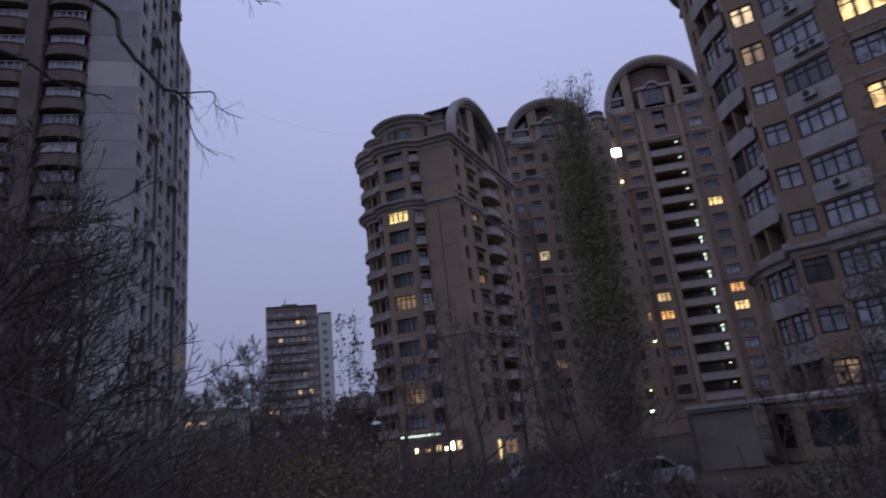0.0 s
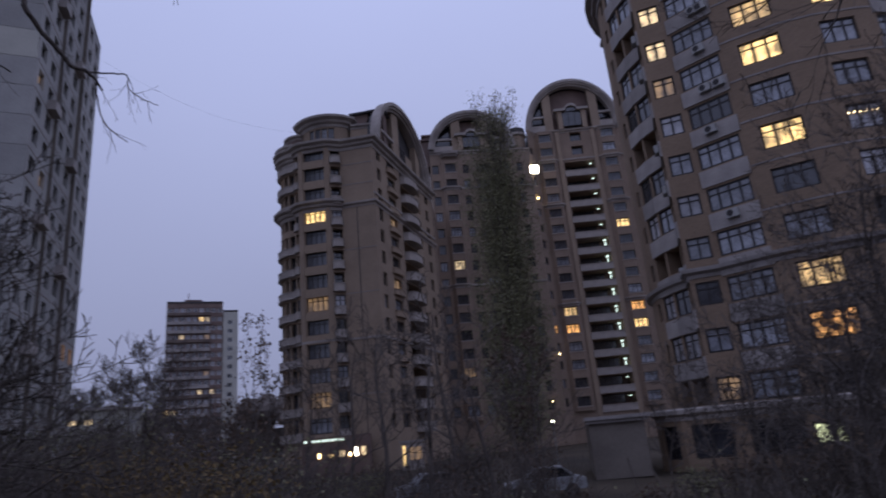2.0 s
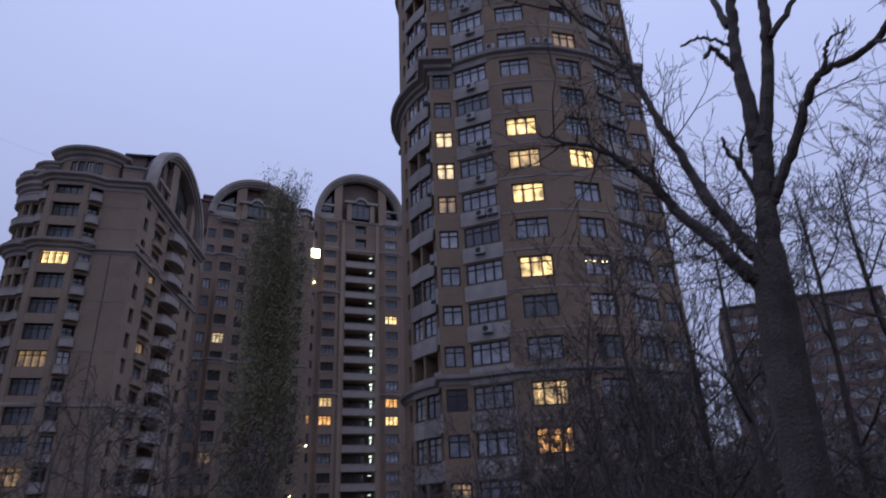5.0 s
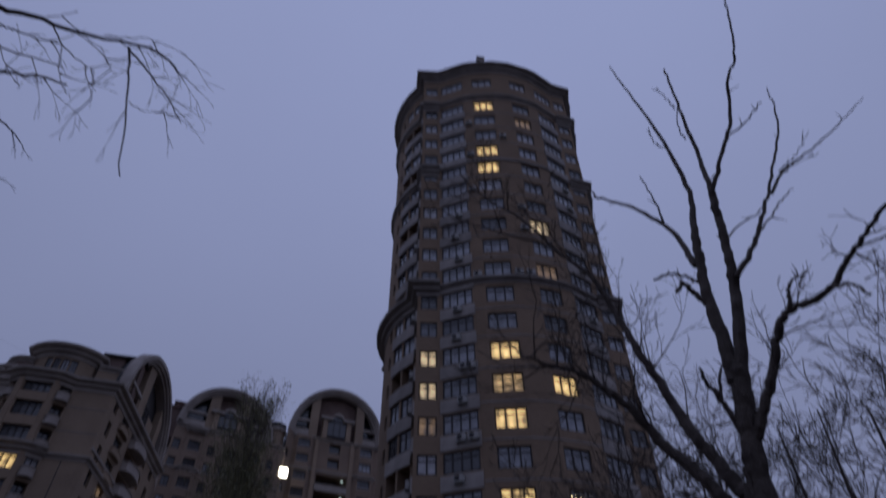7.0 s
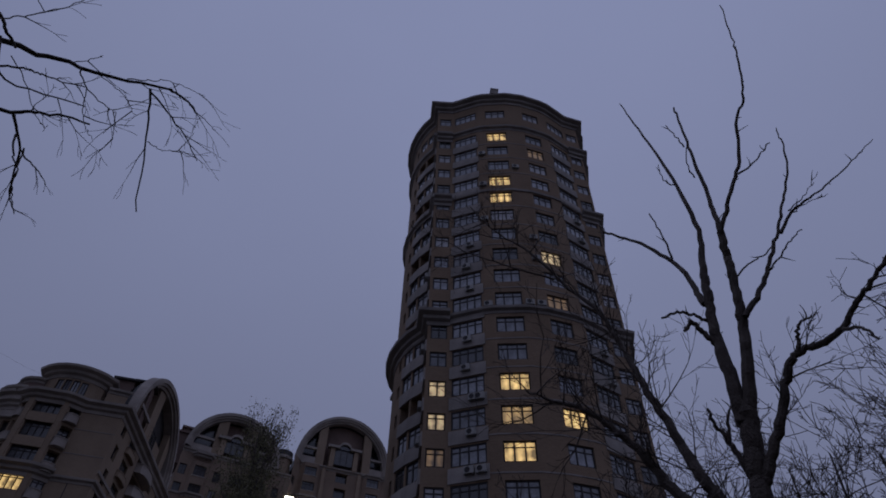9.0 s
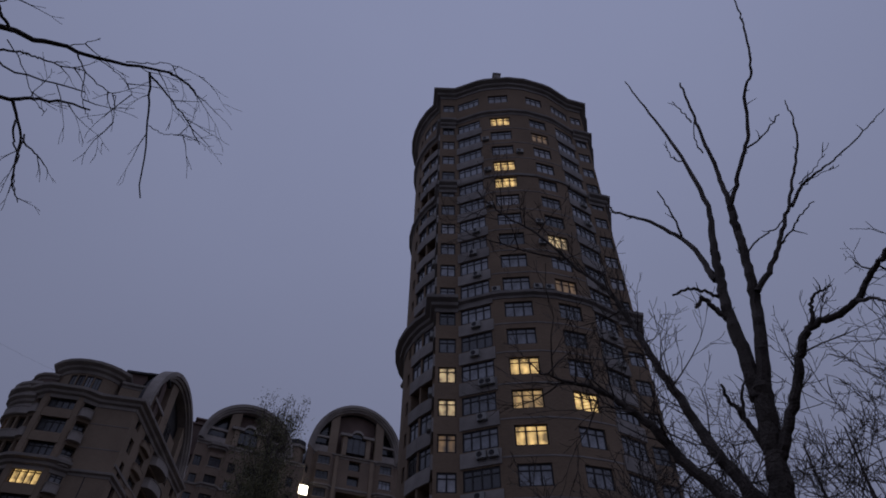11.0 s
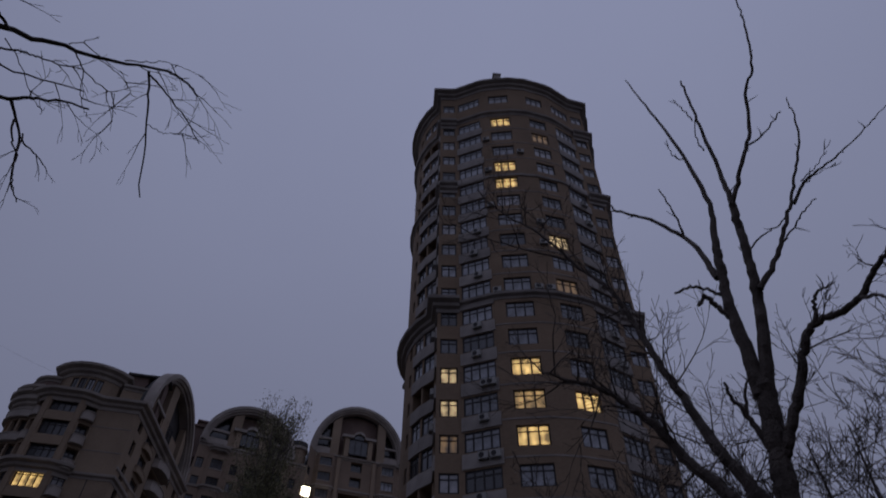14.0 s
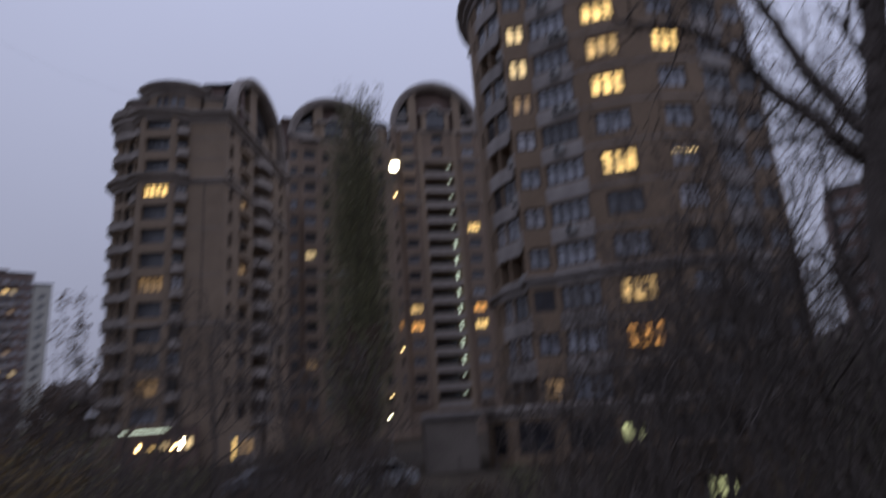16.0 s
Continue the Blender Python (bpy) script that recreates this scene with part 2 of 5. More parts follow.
def facade(parent, p0, p1, z0, z1, cols, material, deep=0.28, name="wall"):
    """A wall from p0 to p1 (its face to the right of that way) with real openings. cols: (s0, s1, [(za, zb), ...])."""
    o, d, n, length = seg_frame(p0, p1)
    s = Shape()
    at = lambda a, z, k=0.0: o + d * a - n * k + Vector((0, 0, z))
    x = 0.0
    for s0, s1, rows in sorted(cols, key=lambda c: c[0]):
        if s0 > x + 1e-4:
            s.face(at(x, z0), at(s0, z0), at(s0, z1), at(x, z1))
        z = z0
        for za, zb in sorted(rows):
            if za > z + 1e-4:
                s.face(at(s0, z), at(s1, z), at(s1, za), at(s0, za))
            s.face(at(s0, za), at(s1, za), at(s1, za, deep), at(s0, za, deep))
            s.face(at(s0, zb, deep), at(s1, zb, deep), at(s1, zb), at(s0, zb))
            s.face(at(s0, za), at(s0, za, deep), at(s0, zb, deep), at(s0, zb))
            s.face(at(s1, za, deep), at(s1, za), at(s1, zb), at(s1, zb, deep))
            z = zb
        if z < z1 - 1e-4:
            s.face(at(s0, z), at(s1, z), at(s1, z1), at(s0, z1))
        x = s1
    if x < length - 1e-4:
        s.face(at(x, z0), at(length, z0), at(length, z1), at(x, z1))
    return part(name, s, material, parent)


def window(parent, p0, p1, s0, s1, za, zb, panes=3, transom=True, fmat=None, pmat=None, inward=0.14):
    fm, pm = window_meshes(s1 - s0, zb - za, panes, transom, fmat or FRAME_DARK, pmat or GLASS)
    w = part("window", fm, None, parent, m=seg_pose(p0, p1, s0, za, inward))
    part("pane", pm, None, w)
    return w


def band(parent, plan, z, profile, material, name="cornice", closed=False):
    """A moulding swept along plan. profile: (out, up) pairs, from the wall below to the wall above."""
    pts = [Vector((*p, 0)) for p in plan]
    s = Shape()
    rings = []
    for i, p in enumerate(pts):
        dirs = []
        if i > 0:
            dirs.append((p - pts[i - 1]).normalized())
        if i < len(pts) - 1:
            dirs.append((pts[i + 1] - p).normalized())
        ns = [Vector((q.y, -q.x, 0)) for q in dirs]
        nn = sum(ns, Vector()).normalized()
        k = 1 / max(0.35, nn.dot(ns[0]))
        rings.append([tuple(p + nn * (o * k) + Vector((0, 0, z + u))) for o, u in profile])
    m = len(profile)
    for r in rings:
        s.v.extend(r)
    for i in range(len(pts) - 1):
        for j in range(m - 1):
            s.f.append((i * m + j, (i + 1) * m + j, (i + 1) * m + j + 1, i * m + j + 1))
    s.f.append(tuple(range(m - 1, -1, -1)))
    s.f.append(tuple((len(pts) - 1) * m + j for j in range(m)))
    return part(name, s, material, parent)


HEAVY = ((-0.2, -1.2), (0.08, -1.2), (0.12, -0.8), (0.45, -0.65), (0.5, -0.35), (0.95, -0.15), (1.0, 0.15), (-0.2, 0.3))
MEDIUM = ((-0.15, -0.6), (0.06, -0.6), (0.1, -0.35), (0.38, -0.2), (0.42, 0.05), (-0.15, 0.15))
SLIM = ((-0.1, -0.25), (0.14, -0.25), (0.18, 0.05), (-0.1, 0.1))


def arc(p0, p1, bulge, n=8):
    """Points on a bow from p0 to p1 that bulges to the right of that way."""
    o, d, nrm, length = seg_frame(p0, p1)
    r = (length * length / 4 + bulge * bulge) / (2 * bulge)
    c = o + d * (length / 2) - nrm * (r - bulge)
    a = math.asin(min(1, length / 2 / r))
    if bulge > r:
        a = math.pi - a
    return [tuple((c + nrm * (r * math.cos(t)) + d * (r * math.sin(t)))[:2]) for t in np.linspace(-a, a, n + 1)]


# ---- ground ----
def ground():
    s = Shape()
    n, half = 90, 700
    xs = [math.copysign(abs(u) ** 2.2, u) * half for u in np.linspace(-1, 1, n)]
    for j, y in enumerate(xs):
        for x in xs:
            r = math.hypot(x, y)
            z = 0.35 * noise.noise(Vector((x / 9, y / 9, 0))) * min(1, r / 12) + 0.012 * max(0, r - 120)
            s.v.append((x, y, z))
    for j in range(n - 1):
        for i in range(n - 1):
            s.f.append((j * n + i, j * n + i + 1, (j + 1) * n + i + 1, (j + 1) * n + i))
    ob = part("ground", s, EARTH)
    for p in ob.data.polygons:
        p.use_smooth = True
    tagged(ob, "dark damp earth with fallen leaves", "ground", kind="structure")


ground()


# ---- the round-fronted tower ----
def tower():
    u = Vector((0.941, -0.338, 0))
    m = Matrix.Translation((27.3, 37.35, 0)) @ Matrix.Rotation(math.atan2(u.y, u.x), 4, "Z")
    t = thing("apartment_tower", "tall brown-brick apartment tower with bowed front and heavy cornices", "apartment tower", m)
    rnd = random.Random(5)
    rows = [32.36 + 3.0 * (14 - k) for k in range(2, 14)] + [32.36 - 3.08 * (k - 14) for k in range(14, 24)]  # centres, from the second row down
    rows = [73.6] + rows
    top = 76.9
    # plan, seen from the front: x to the right, y away
    face_l = ((-9.6, -1.25), (-7.6, -1.4))
    bay_l = ((-7.6, -1.4), (-4.6, -2.95))
    bay_r = ((4.5, -2.95), (7.4, -1.45))
    face_r = ((7.4, -1.45), (9.4, -1.1))
    lit = {(0, 2): LIT, (0, 5): LIT, (0, 6): LIT, (0, 14): LIT, (0, 15): LIT_MID, (0, 16): LIT, (0, 18): LIT, (0, 21): LIT_MID, (0, 22): LIT_WARM,
           (1, 3): LIT_DIM, (1, 9): LIT_PALE, (1, 11): LIT_DIM, (1, 15): LIT, (2, 14): LIT_PALE, (2, 15): LIT_PALE, (2, 16): LIT_DIM, (2, 23): LIT_DIM}

    def pane(col, r):
        if (col, r) in lit:
            return lit[(col, r)]
        return rnd.choice((GLASS, GLASS, GLASS, GLASS_DARK, GLASS_PALE))

    # the bowed brick front with its two columns of windows
    yb = lambda x: -2.95 - 0.85 * (1 - (x / 4.55) ** 2)
    bow = [(x, yb(x)) for x in (-4.6, -3.85, -1.0, 1.0, 3.55, 4.5)]
    for i, (p0, p1) in enumerate(zip(bow[:-1], bow[1:])):
        p0, p1 = Vector(p0), Vector(p1)
        ln = (p1 - p0).length
        if i not in (1, 3):
            facade(t, p0, p1, 0.2, top, [], BRICK)
            continue
        s0, s1 = 0.2, ln - 0.2
        facade(t, p0, p1, 0.2, top, [(s0, s1, [(z - 0.85, z + 0.85) for z in rows])], BRICK)
        for k, z in enumerate(rows):
            window(t, p0, p1, s0, s1, z - 0.85, z + 0.85, 3, True, pmat=pane(0 if i == 1 else 1, k + 1), inward=0.12)
            if i == 3 and k == 17:
                for j in range(6):
                    sh = Shape()
                    sh.box(0.3 + 0.34 * j, -0.03, 0.25 + 0.03 * (j % 2), 0.36 + 0.34 * j, 0.0, 0.33 + 0.03 * (j % 2))
                    part("string_light", sh, LAMP_WARM, t, m=seg_pose(p0, p1, 0, z, 0.08))
    # bays with grey spandrels
    for idx, (seg, marg) in enumerate(((bay_l, 0.25), (bay_r, 0.25))):
        p0, p1 = Vector(seg[0]), Vector(seg[1])
        ln = (p1 - p0).length
        facade(t, p0, p1, 0.2, top, [(marg, ln - marg, [(z - 0.8, z + 0.85) for z in rows])], BRICK)
        for k, z in enumerate(rows):
            window(t, p0, p1, marg, ln - marg, z - 0.8, z + 0.85, 4, True, pmat=pane(3 + idx, k + 1), inward=0.06)
            if 0 < k < 22:
                s = Shape()
                s.box(0.06, -0.10, -2.1, ln - 0.06, 0.05, -0.92)
                part("panel", s, PANEL, t, m=seg_pose(p0, p1, 0, z))
    # narrow end faces
    for idx, seg in enumerate((face_l, face_r)):
        p0, p1 = Vector(seg[0]), Vector(seg[1])
        ln = (p1 - p0).length
        facade(t, p0, p1, 0.2, top, [(0.3, ln - 0.22, [(z - 0.75, z + 0.8) for z in rows])], BRICK)
        for k, z in enumerate(rows):
            window(t, p0, p1, 0.3, ln - 0.22, z - 0.75, z + 0.8, 2, True, pmat=pane(2 if idx == 0 else 5, k + 1), inward=0.08)
    # the rounded flank with loggias
    flank = [(-11.2, 13.5)] + arc((-10.9, 12.0), (-9.55, 0.8), 1.75, 7) + [(-9.6, -1.25)]
    segs = list(zip(flank[:-1], flank[1:]))
    for i, (a, b) in enumerate(segs):
        a, b = Vector(a), Vector(b)
        ln = (b - a).length
        if i > 5:
            g = 0.12
            facade(t, a, b, 0.2, top, [(g, ln - g, [(z - 0.8, z + 0.95) for z in rows])], BRICK, deep=1.3)
            for k, z in enumerate(rows):
                open_one = k % 3 == 1
                window(t, a, b, g, ln - g, z - 0.8, z + 0.95, 2, True, pmat=GLASS_DARK if open_one else rnd.choice((GLASS, GLASS_PALE, GLASS_DARK)), inward=1.2 if open_one else 0.08)
                if 0 < k < 22:
                    s = Shape()
                    s.box(0.0, -0.14, -2.1, ln, 0.04, -0.9)
                    part("panel", s, PANEL, t, m=seg_pose(a, b, 0, z))
        elif i in (3, 5):
            facade(t, a, b, 0.2, top, [(0.5, 1.1, [(z - 0.6, z + 0.7) for z in rows])], BRICK)
            for z in rows:
                window(t, a, b, 0.5, 1.1, z - 0.6, z + 0.7, 1, False, pmat=GLASS_DARK)
        else:
            facade(t, a, b, 0.2, top, [], BRICK)
    right = [(9.4, -1.1), (9.9, 0.6)] + arc((10.2, 1.0), (11.0, 12.0), 0.9, 4) + [(11.0, 16.0)]
    for i, (a, b) in enumerate(zip(right[:-1], right[1:])):
        facade(t, a, b, 0.2, top, [], BRICK)
    for a, b in (((11.0, 16.0), (-11.2, 16.0)), ((-11.2, 16.0), (-11.2, 13.5))):
        facade(t, a, b, 0.2, top, [], BRICK)
    plan = flank + [bay_l[0]] + list(bow) + [bay_r[1]] + right
    s = Shape()
    s.prism(plan + [(-11.2, 16.0)], top - 0.3, top)
    part("roof", s, ROOF, t)
    for z, prof in ((top + 0.25, HEAVY), (70.4, MEDIUM), (57.6, SLIM), (40.2, MEDIUM), (12.5, MEDIUM)):
        band(t, plan, z, prof, CORNICE)
    # corner piers carry the cornice further out on the flank
    flank_c = flank + [bay_l[0]]
    BOLD = tuple((o * 0.75, u) for o, u in HEAVY)
    for z in (77.35, 70.4, 57.7, 40.5):
        band(t, flank_c, z - 0.2, HEAVY if z < 50 else MEDIUM, CORNICE)
        band(t, [flank_c[-2], flank_c[-1]], z - 0.15, BOLD, CORNICE)
        band(t, [bay_r[1]] + right, z - 0.2, BOLD, CORNICE)
    for z in rows[1:]:
        band(t, bow, z + 1.42, ((-0.05, -0.07), (0.035, -0.06), (0.035, 0.06), (-0.05, 0.07)), CORNICE, "string_course")
    s = Shape()
    s.box(-2.9, -4.5, top + 0.3, -2.0, -3.7, top + 1.35)
    s.box(-3.0, -4.6, top + 1.35, -1.9, -3.6, top + 1.5)
    part("parapet_block", s, CORNICE, t, "small block on the parapet")
    return t


TOWER = tower()


# ---- the triple-arched complex ----
def arch_gable(parent, p0, p1, z0, rise, depth, piers, bay=True):
    """A rounded gable: pale arch band, recessed brick infill between deep openings, and a barrel roof behind it."""
    o, d, n, ln = seg_frame(p0, p1)
    N = 28
    cx = ln / 2

    def at(a, rad_add, k):
        x = cx - (ln / 2 + rad_add) * math.cos(a)
        z = (rise + rad_add) * math.sin(a)
        return o + d * x - n * k + Vector((0, 0, z0 + z))
    ang = [math.pi * i / N for i in range(N + 1)]
    # three stepped mouldings, the outermost furthest proud
    for ra, rb, ka, kb in ((0.35, -0.2, -0.95, 0.3), (-0.2, -0.55, -0.7, 0.6), (-0.55, -0.9, -0.35, 0.9)):
        s = Shape()
        for a, b in zip(ang[:-1], ang[1:]):
            q = [at(a, ra, ka), at(b, ra, ka), at(b, rb, ka), at(a, rb, ka)]
            w = [at(a, ra, kb), at(b, ra, kb), at(b, rb, kb), at(a, rb, kb)]
            s.face(*q)
            s.face(w[0], w[1], q[1], q[0])
            s.face(q[3], q[2], w[2], w[3])
        part("arch", s, STUCCO, parent, "pale rounded arch band")
    top_at = lambda x: z0 + (rise - 1.1) * math.sqrt(max(0.0, 1 - ((x - cx) / (ln / 2 - 1.1)) ** 2))

    def infill(name, a, b, k0, k1, material):
        s = Shape()
        xs = [b * ln - (b - a) * ln * i / 8 for i in range(9)]
        outline = [(a * ln, z0 - 0.2), (b * ln, z0 - 0.2)] + [(x, top_at(x) + 0.1) for x in xs]
        s.hexa(*[[o + d * x - n * k + Vector((0, 0, z)) for x, z in outline] for k in (k1, k0)])
        part(name, s, material, parent)
    for a, b in piers:
        infill("pier", a, b, -0.1, 0.8, BRICK_TAN)
    if bay:
        # darker brick than the piers: the recess's shade is put into its colour
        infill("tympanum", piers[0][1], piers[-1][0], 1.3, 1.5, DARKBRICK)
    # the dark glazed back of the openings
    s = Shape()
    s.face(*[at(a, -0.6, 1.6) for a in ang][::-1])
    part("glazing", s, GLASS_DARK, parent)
    s = Shape()
    for a, b in zip(ang[:-1], ang[1:]):
        s.face(at(a, -0.15, 0.2), at(b, -0.15, 0.2), at(b, -0.15, depth), at(a, -0.15, depth))
    s.face(*[at(a, -0.15, depth) for a in ang])
    part("barrel_roof", s, ROOF, parent)
    # balcony parapets across the side openings, with a pale sill rail above
    for xa, xb in ((0.05, piers[0][0]), (piers[-1][1], 0.95)) if bay else ((0.06, 0.34),):
        s = Shape()
        s.box(xa * ln, -0.05, 0.0, xb * ln, 0.3, rise * 0.12)
        part("parapet", s, STUCCO, parent, m=seg_pose(p0, p1, 0, z0))
        s = Shape()
        s.box(xa * ln, -0.25, rise * 0.27, xb * ln, 0.35, rise * 0.27 + 0.4)
        part("rail", s, STUCCO, parent, m=seg_pose(p0, p1, 0, z0))
    if not bay:
        return
    # the jutting bay with a window under an eyebrow
    w = ln * 0.105
    zt = z0 + rise * 0.36
    s = Shape()
    s.box(cx - w - 0.9, -0.5, -0.2, cx - w, 0.8, rise * 0.36)
    part("bay_pier", s, BRICK_TAN, parent, m=seg_pose(p0, p1, 0, z0))
    s = Shape()
    s.box(cx + w, -0.5, -0.2, cx + w + 0.9, 0.8, rise * 0.36)
    part("bay_pier", s, BRICK_TAN, parent, m=seg_pose(p0, p1, 0, z0))
    window(parent, p0, p1, cx - w, cx + w, z0 + 0.5, zt, 3, False, pmat=GLASS_DARK, inward=-0.2)
    s = Shape()
    ring = [(cx - w - 1.5, 0.0), (cx - w * 0.6, 0.05)] + [(cx - w * 0.6 * math.cos(math.pi * i / 12), 0.05 + w * 0.5 * math.sin(math.pi * i / 12)) for i in range(1, 12)] + [(cx + w * 0.6, 0.05), (cx + w + 1.5, 0.0)]
    outline = ring + [(x, z + 0.5) for x, z in ring[::-1]]
    s.hexa(*[[o + d * x - n * k + Vector((0, 0, zt + z)) for x, z in outline] for k in (0.3, -0.85)])
    part("eyebrow", s, STUCCO, parent)
    s = Shape()
    s.box(cx - w * 0.5, -0.42, rise * 0.36, cx + w * 0.5, 0.5, rise * 0.36 + w * 0.4)
    part("lunette", s, GLASS_DARK, parent, m=seg_pose(p0, p1, 0, z0))


def balcony(parent, p0, p1, s0, s1, z, out=1.3, material=None, high=0.95):
    """A balcony with a rounded, solid parapet and a coping."""
    n = 8
    w = s1 - s0
    curve = [(w / 2 - w / 2 * math.cos(math.pi * i / n), -out * math.sin(math.pi * i / n) ** 0.6) for i in range(n + 1)]
    inner = [(w / 2 + (x - w / 2) * 0.94, y * 0.9) for x, y in curve]
    rim = [(w / 2 + (x - w / 2) * 1.03, y * 1.07 - 0.02) for x, y in curve]
    s = Shape()
    s.prism(rim + [(w, 0.05), (0, 0.05)], -0.22, 0.0)
    s.prism(curve + inner[::-1], 0.0, high)
    s.prism(rim + inner[::-1], high, high + 0.09)
    part("balcony", s, material or STUCCO, parent, m=seg_pose(p0, p1, s0, z))


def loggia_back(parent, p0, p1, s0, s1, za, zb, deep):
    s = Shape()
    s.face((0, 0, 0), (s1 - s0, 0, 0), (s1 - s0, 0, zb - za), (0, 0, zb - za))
    # in the complex this dark brick stands in for shade inside the loggias
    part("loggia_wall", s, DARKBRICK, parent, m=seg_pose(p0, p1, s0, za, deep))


def bow_bay(parent, p0, p1, s0, s1, rows, out, material, pane_of, cornices, panes=3, half=0.85):
    """A shallow bowed bay with one window a storey, pale spandrels and bowed cornices."""
    o, d, n, ln = seg_frame(p0, p1)
    a, b = o + d * s0, o + d * s1
    w = s1 - s0
    fa, fb = a + d * (w * 0.16) + n * out, b - d * (w * 0.16) + n * out
    z0, z1 = rows[0] - 1.6, rows[-1] + 1.5
    plan = [tuple(q[:2]) for q in (a, fa, fb, b)]
    for p, q in zip(plan[:-1], plan[1:]):
        l2 = (Vector(q) - Vector(p)).length
        main = p == plan[1]
        facade(parent, p, q, z0, z1, [(0.12, l2 - 0.12, [(z - half, z + half) for z in rows])] if main else [], material, deep=0.4)
        if main:
            for k, z in enumerate(rows):
                window(parent, p, q, 0.12, l2 - 0.12, z - half, z + half, panes, True, pmat=pane_of(k), inward=0.22)
                s = Shape()
                s.box(-0.06, -0.09, -half - 0.16, l2 + 0.06, 0.08, -half - 0.02)
                part("sill", s, STUCCO, parent, m=seg_pose(p, q, 0, z))
    for z in cornices:
        band(parent, plan, z, MEDIUM, STUCCO)


def complex_block():
    t = thing("apartment_complex", "brown-brick apartment complex with three rounded arch gables and stacked balconies", "apartment building")
    rnd = random.Random(11)
    dark = lambda: rnd.choice((GLASS_DARK, GLASS_DARK, GLASS_DARK, GLASS))
    # --- near wing ---
    zr = [32.1 + 2.94 * k for k in range(-9, 4)]
    top = 42.5
    o = Vector((-16.4, 76.9))
    e = Vector((0.9816, -0.1909))
    tur0, tur1 = (-18.0, 82.0), (-16.0, 77.0)
    turret = arc(tur0, tur1, 1.5, 6)
    # turret: stacked round balconies before dark openings
    for i, (a, b) in enumerate(zip(turret[:-1], turret[1:])):
        a, b = Vector(a), Vector(b)
        ln = (b - a).length
        facade(t, a, b, 0, top, [(0.12, ln - 0.12, [(z - 1.0, z + 1.1) for z in zr])], BRICK_TAN, deep=0.6)
        for k, z in enumerate(zr):
            window(t, a, b, 0.12, ln - 0.12, z - 1.0, z + 1.1, 1, True, pmat=LIT_DIM if i in (2, 3) and k in (11, 12) else GLASS_DARK, inward=0.5)
    cap = ((-0.1, -0.12), (0.42, -0.12), (0.48, 0.0), (0.40, 0.08), (0.40, 0.75), (0.46, 0.8), (0.46, 0.9), (-0.1, 0.92))
    for k, z in enumerate(zr):
        if k not in (9,):
            band(t, turret, z - 1.5, cap, STUCCO, "balcony")
    band(t, turret, 32.1 + 1.6, HEAVY, STUCCO)
    # bow of the living rooms: a side balcony, the broad window between pilasters, and a deep balcony
    bow = [o + e * 0.35, o + e * 1.35 + Vector((-0.15, -0.75)), o + e * 1.95 + Vector((-0.15, -1.0)), o + e * 5.0 + Vector((-0.15, -1.0)), o + e * 5.5 + Vector((-0.1, -0.85)), o + e * 7.0]
    spans = {0: (0.2, 0.95), 2: (0.12, 2.94), 4: (0.25, 1.6)}
    for i, (a, b) in enumerate(zip(bow[:-1], bow[1:])):
        ln = (b - a).length
        if i not in spans:
            facade(t, a, b, 0, top, [], BRICK_TAN)
            s = Shape()
            s.box(0.02, -0.14, 0, ln - 0.02, 0.1, top)
            part("pilaster", s, BRICK_TAN, t, m=seg_pose(a, b, 0, 0))
            continue
        g0, g1 = spans[i][0], min(spans[i][1], ln - 0.12)
        lo = 0.85 if i == 2 else 1.25
        facade(t, a, b, 0, top, [(g0, g1, [(z - lo, z + 1.05) for z in zr])], BRICK_TAN, deep=0.9 if i == 4 else 0.5)
        for k, z in enumerate(zr):
            lit = {9: LIT, 5: LIT_DIM, 1: LIT_DIM}
            p = lit[k] if i == 2 and k in lit else GLASS_PALE if i == 4 and k in (9, 5) else dark()
            window(t, a, b, g0, g1, z - lo, z + 1.05, 4 if i == 2 else 2, True, pmat=p, inward=0.35 if i == 2 else 0.1 if k in (9, 5, 2) else 0.8)
            if i == 4:
                balcony(t, a, b, 0.1, ln - 0.05, z - 1.3, 0.7, high=0.75)
            elif i == 0:
                balcony(t, a, b, 0.05, ln - 0.1, z - 1.3, 0.35, high=0.7)
            else:
                s = Shape()
                s.box(-0.02, -0.1, -2.0, ln + 0.02, 0.1, -1.0)
                part("spandrel", s, BRICK_TAN, t, m=seg_pose(a, b, 0, z))
    corner = o + e * 11.35
    facade(t, bow[-1], corner, 0, top, [], BRICK_TAN)
    for z in (9.0, 15.8, 21.5, 27.3, 33.3, 36.3, 39.2):
        s = Shape()
        s.box(0, -0.035, -0.05, (corner - bow[-1]).length, 0.05, 0.05)
        part("string_course", s, CORNICE, t, m=seg_pose(bow[-1], corner, 0, z))
    s = Shape()
    s.box(1.9, -0.03, 0, 2.0, 0.05, 33)
    part("downpipe", s, ROOF, t, m=seg_pose(bow[-1], corner, 0, 0))
    # receding side
    side = (tuple(corner), (2.7, 97.0))
    a, b = Vector(side[0]), Vector(side[1])
    ln = (b - a).length
    cols = [(1.5, 2.7), (5.0, 7.6), (16.6, 17.8), (20.4, 21.8)]
    logg = (9.6, 15.0)
    facade(t, a, b, 0, top, [(c0, c1, [(z - 0.85, z + 0.9) for z in zr]) for c0, c1 in cols] + [(*logg, [(z - 1.2, z + 1.15) for z in zr])], BRICK_TAN, deep=2.0)
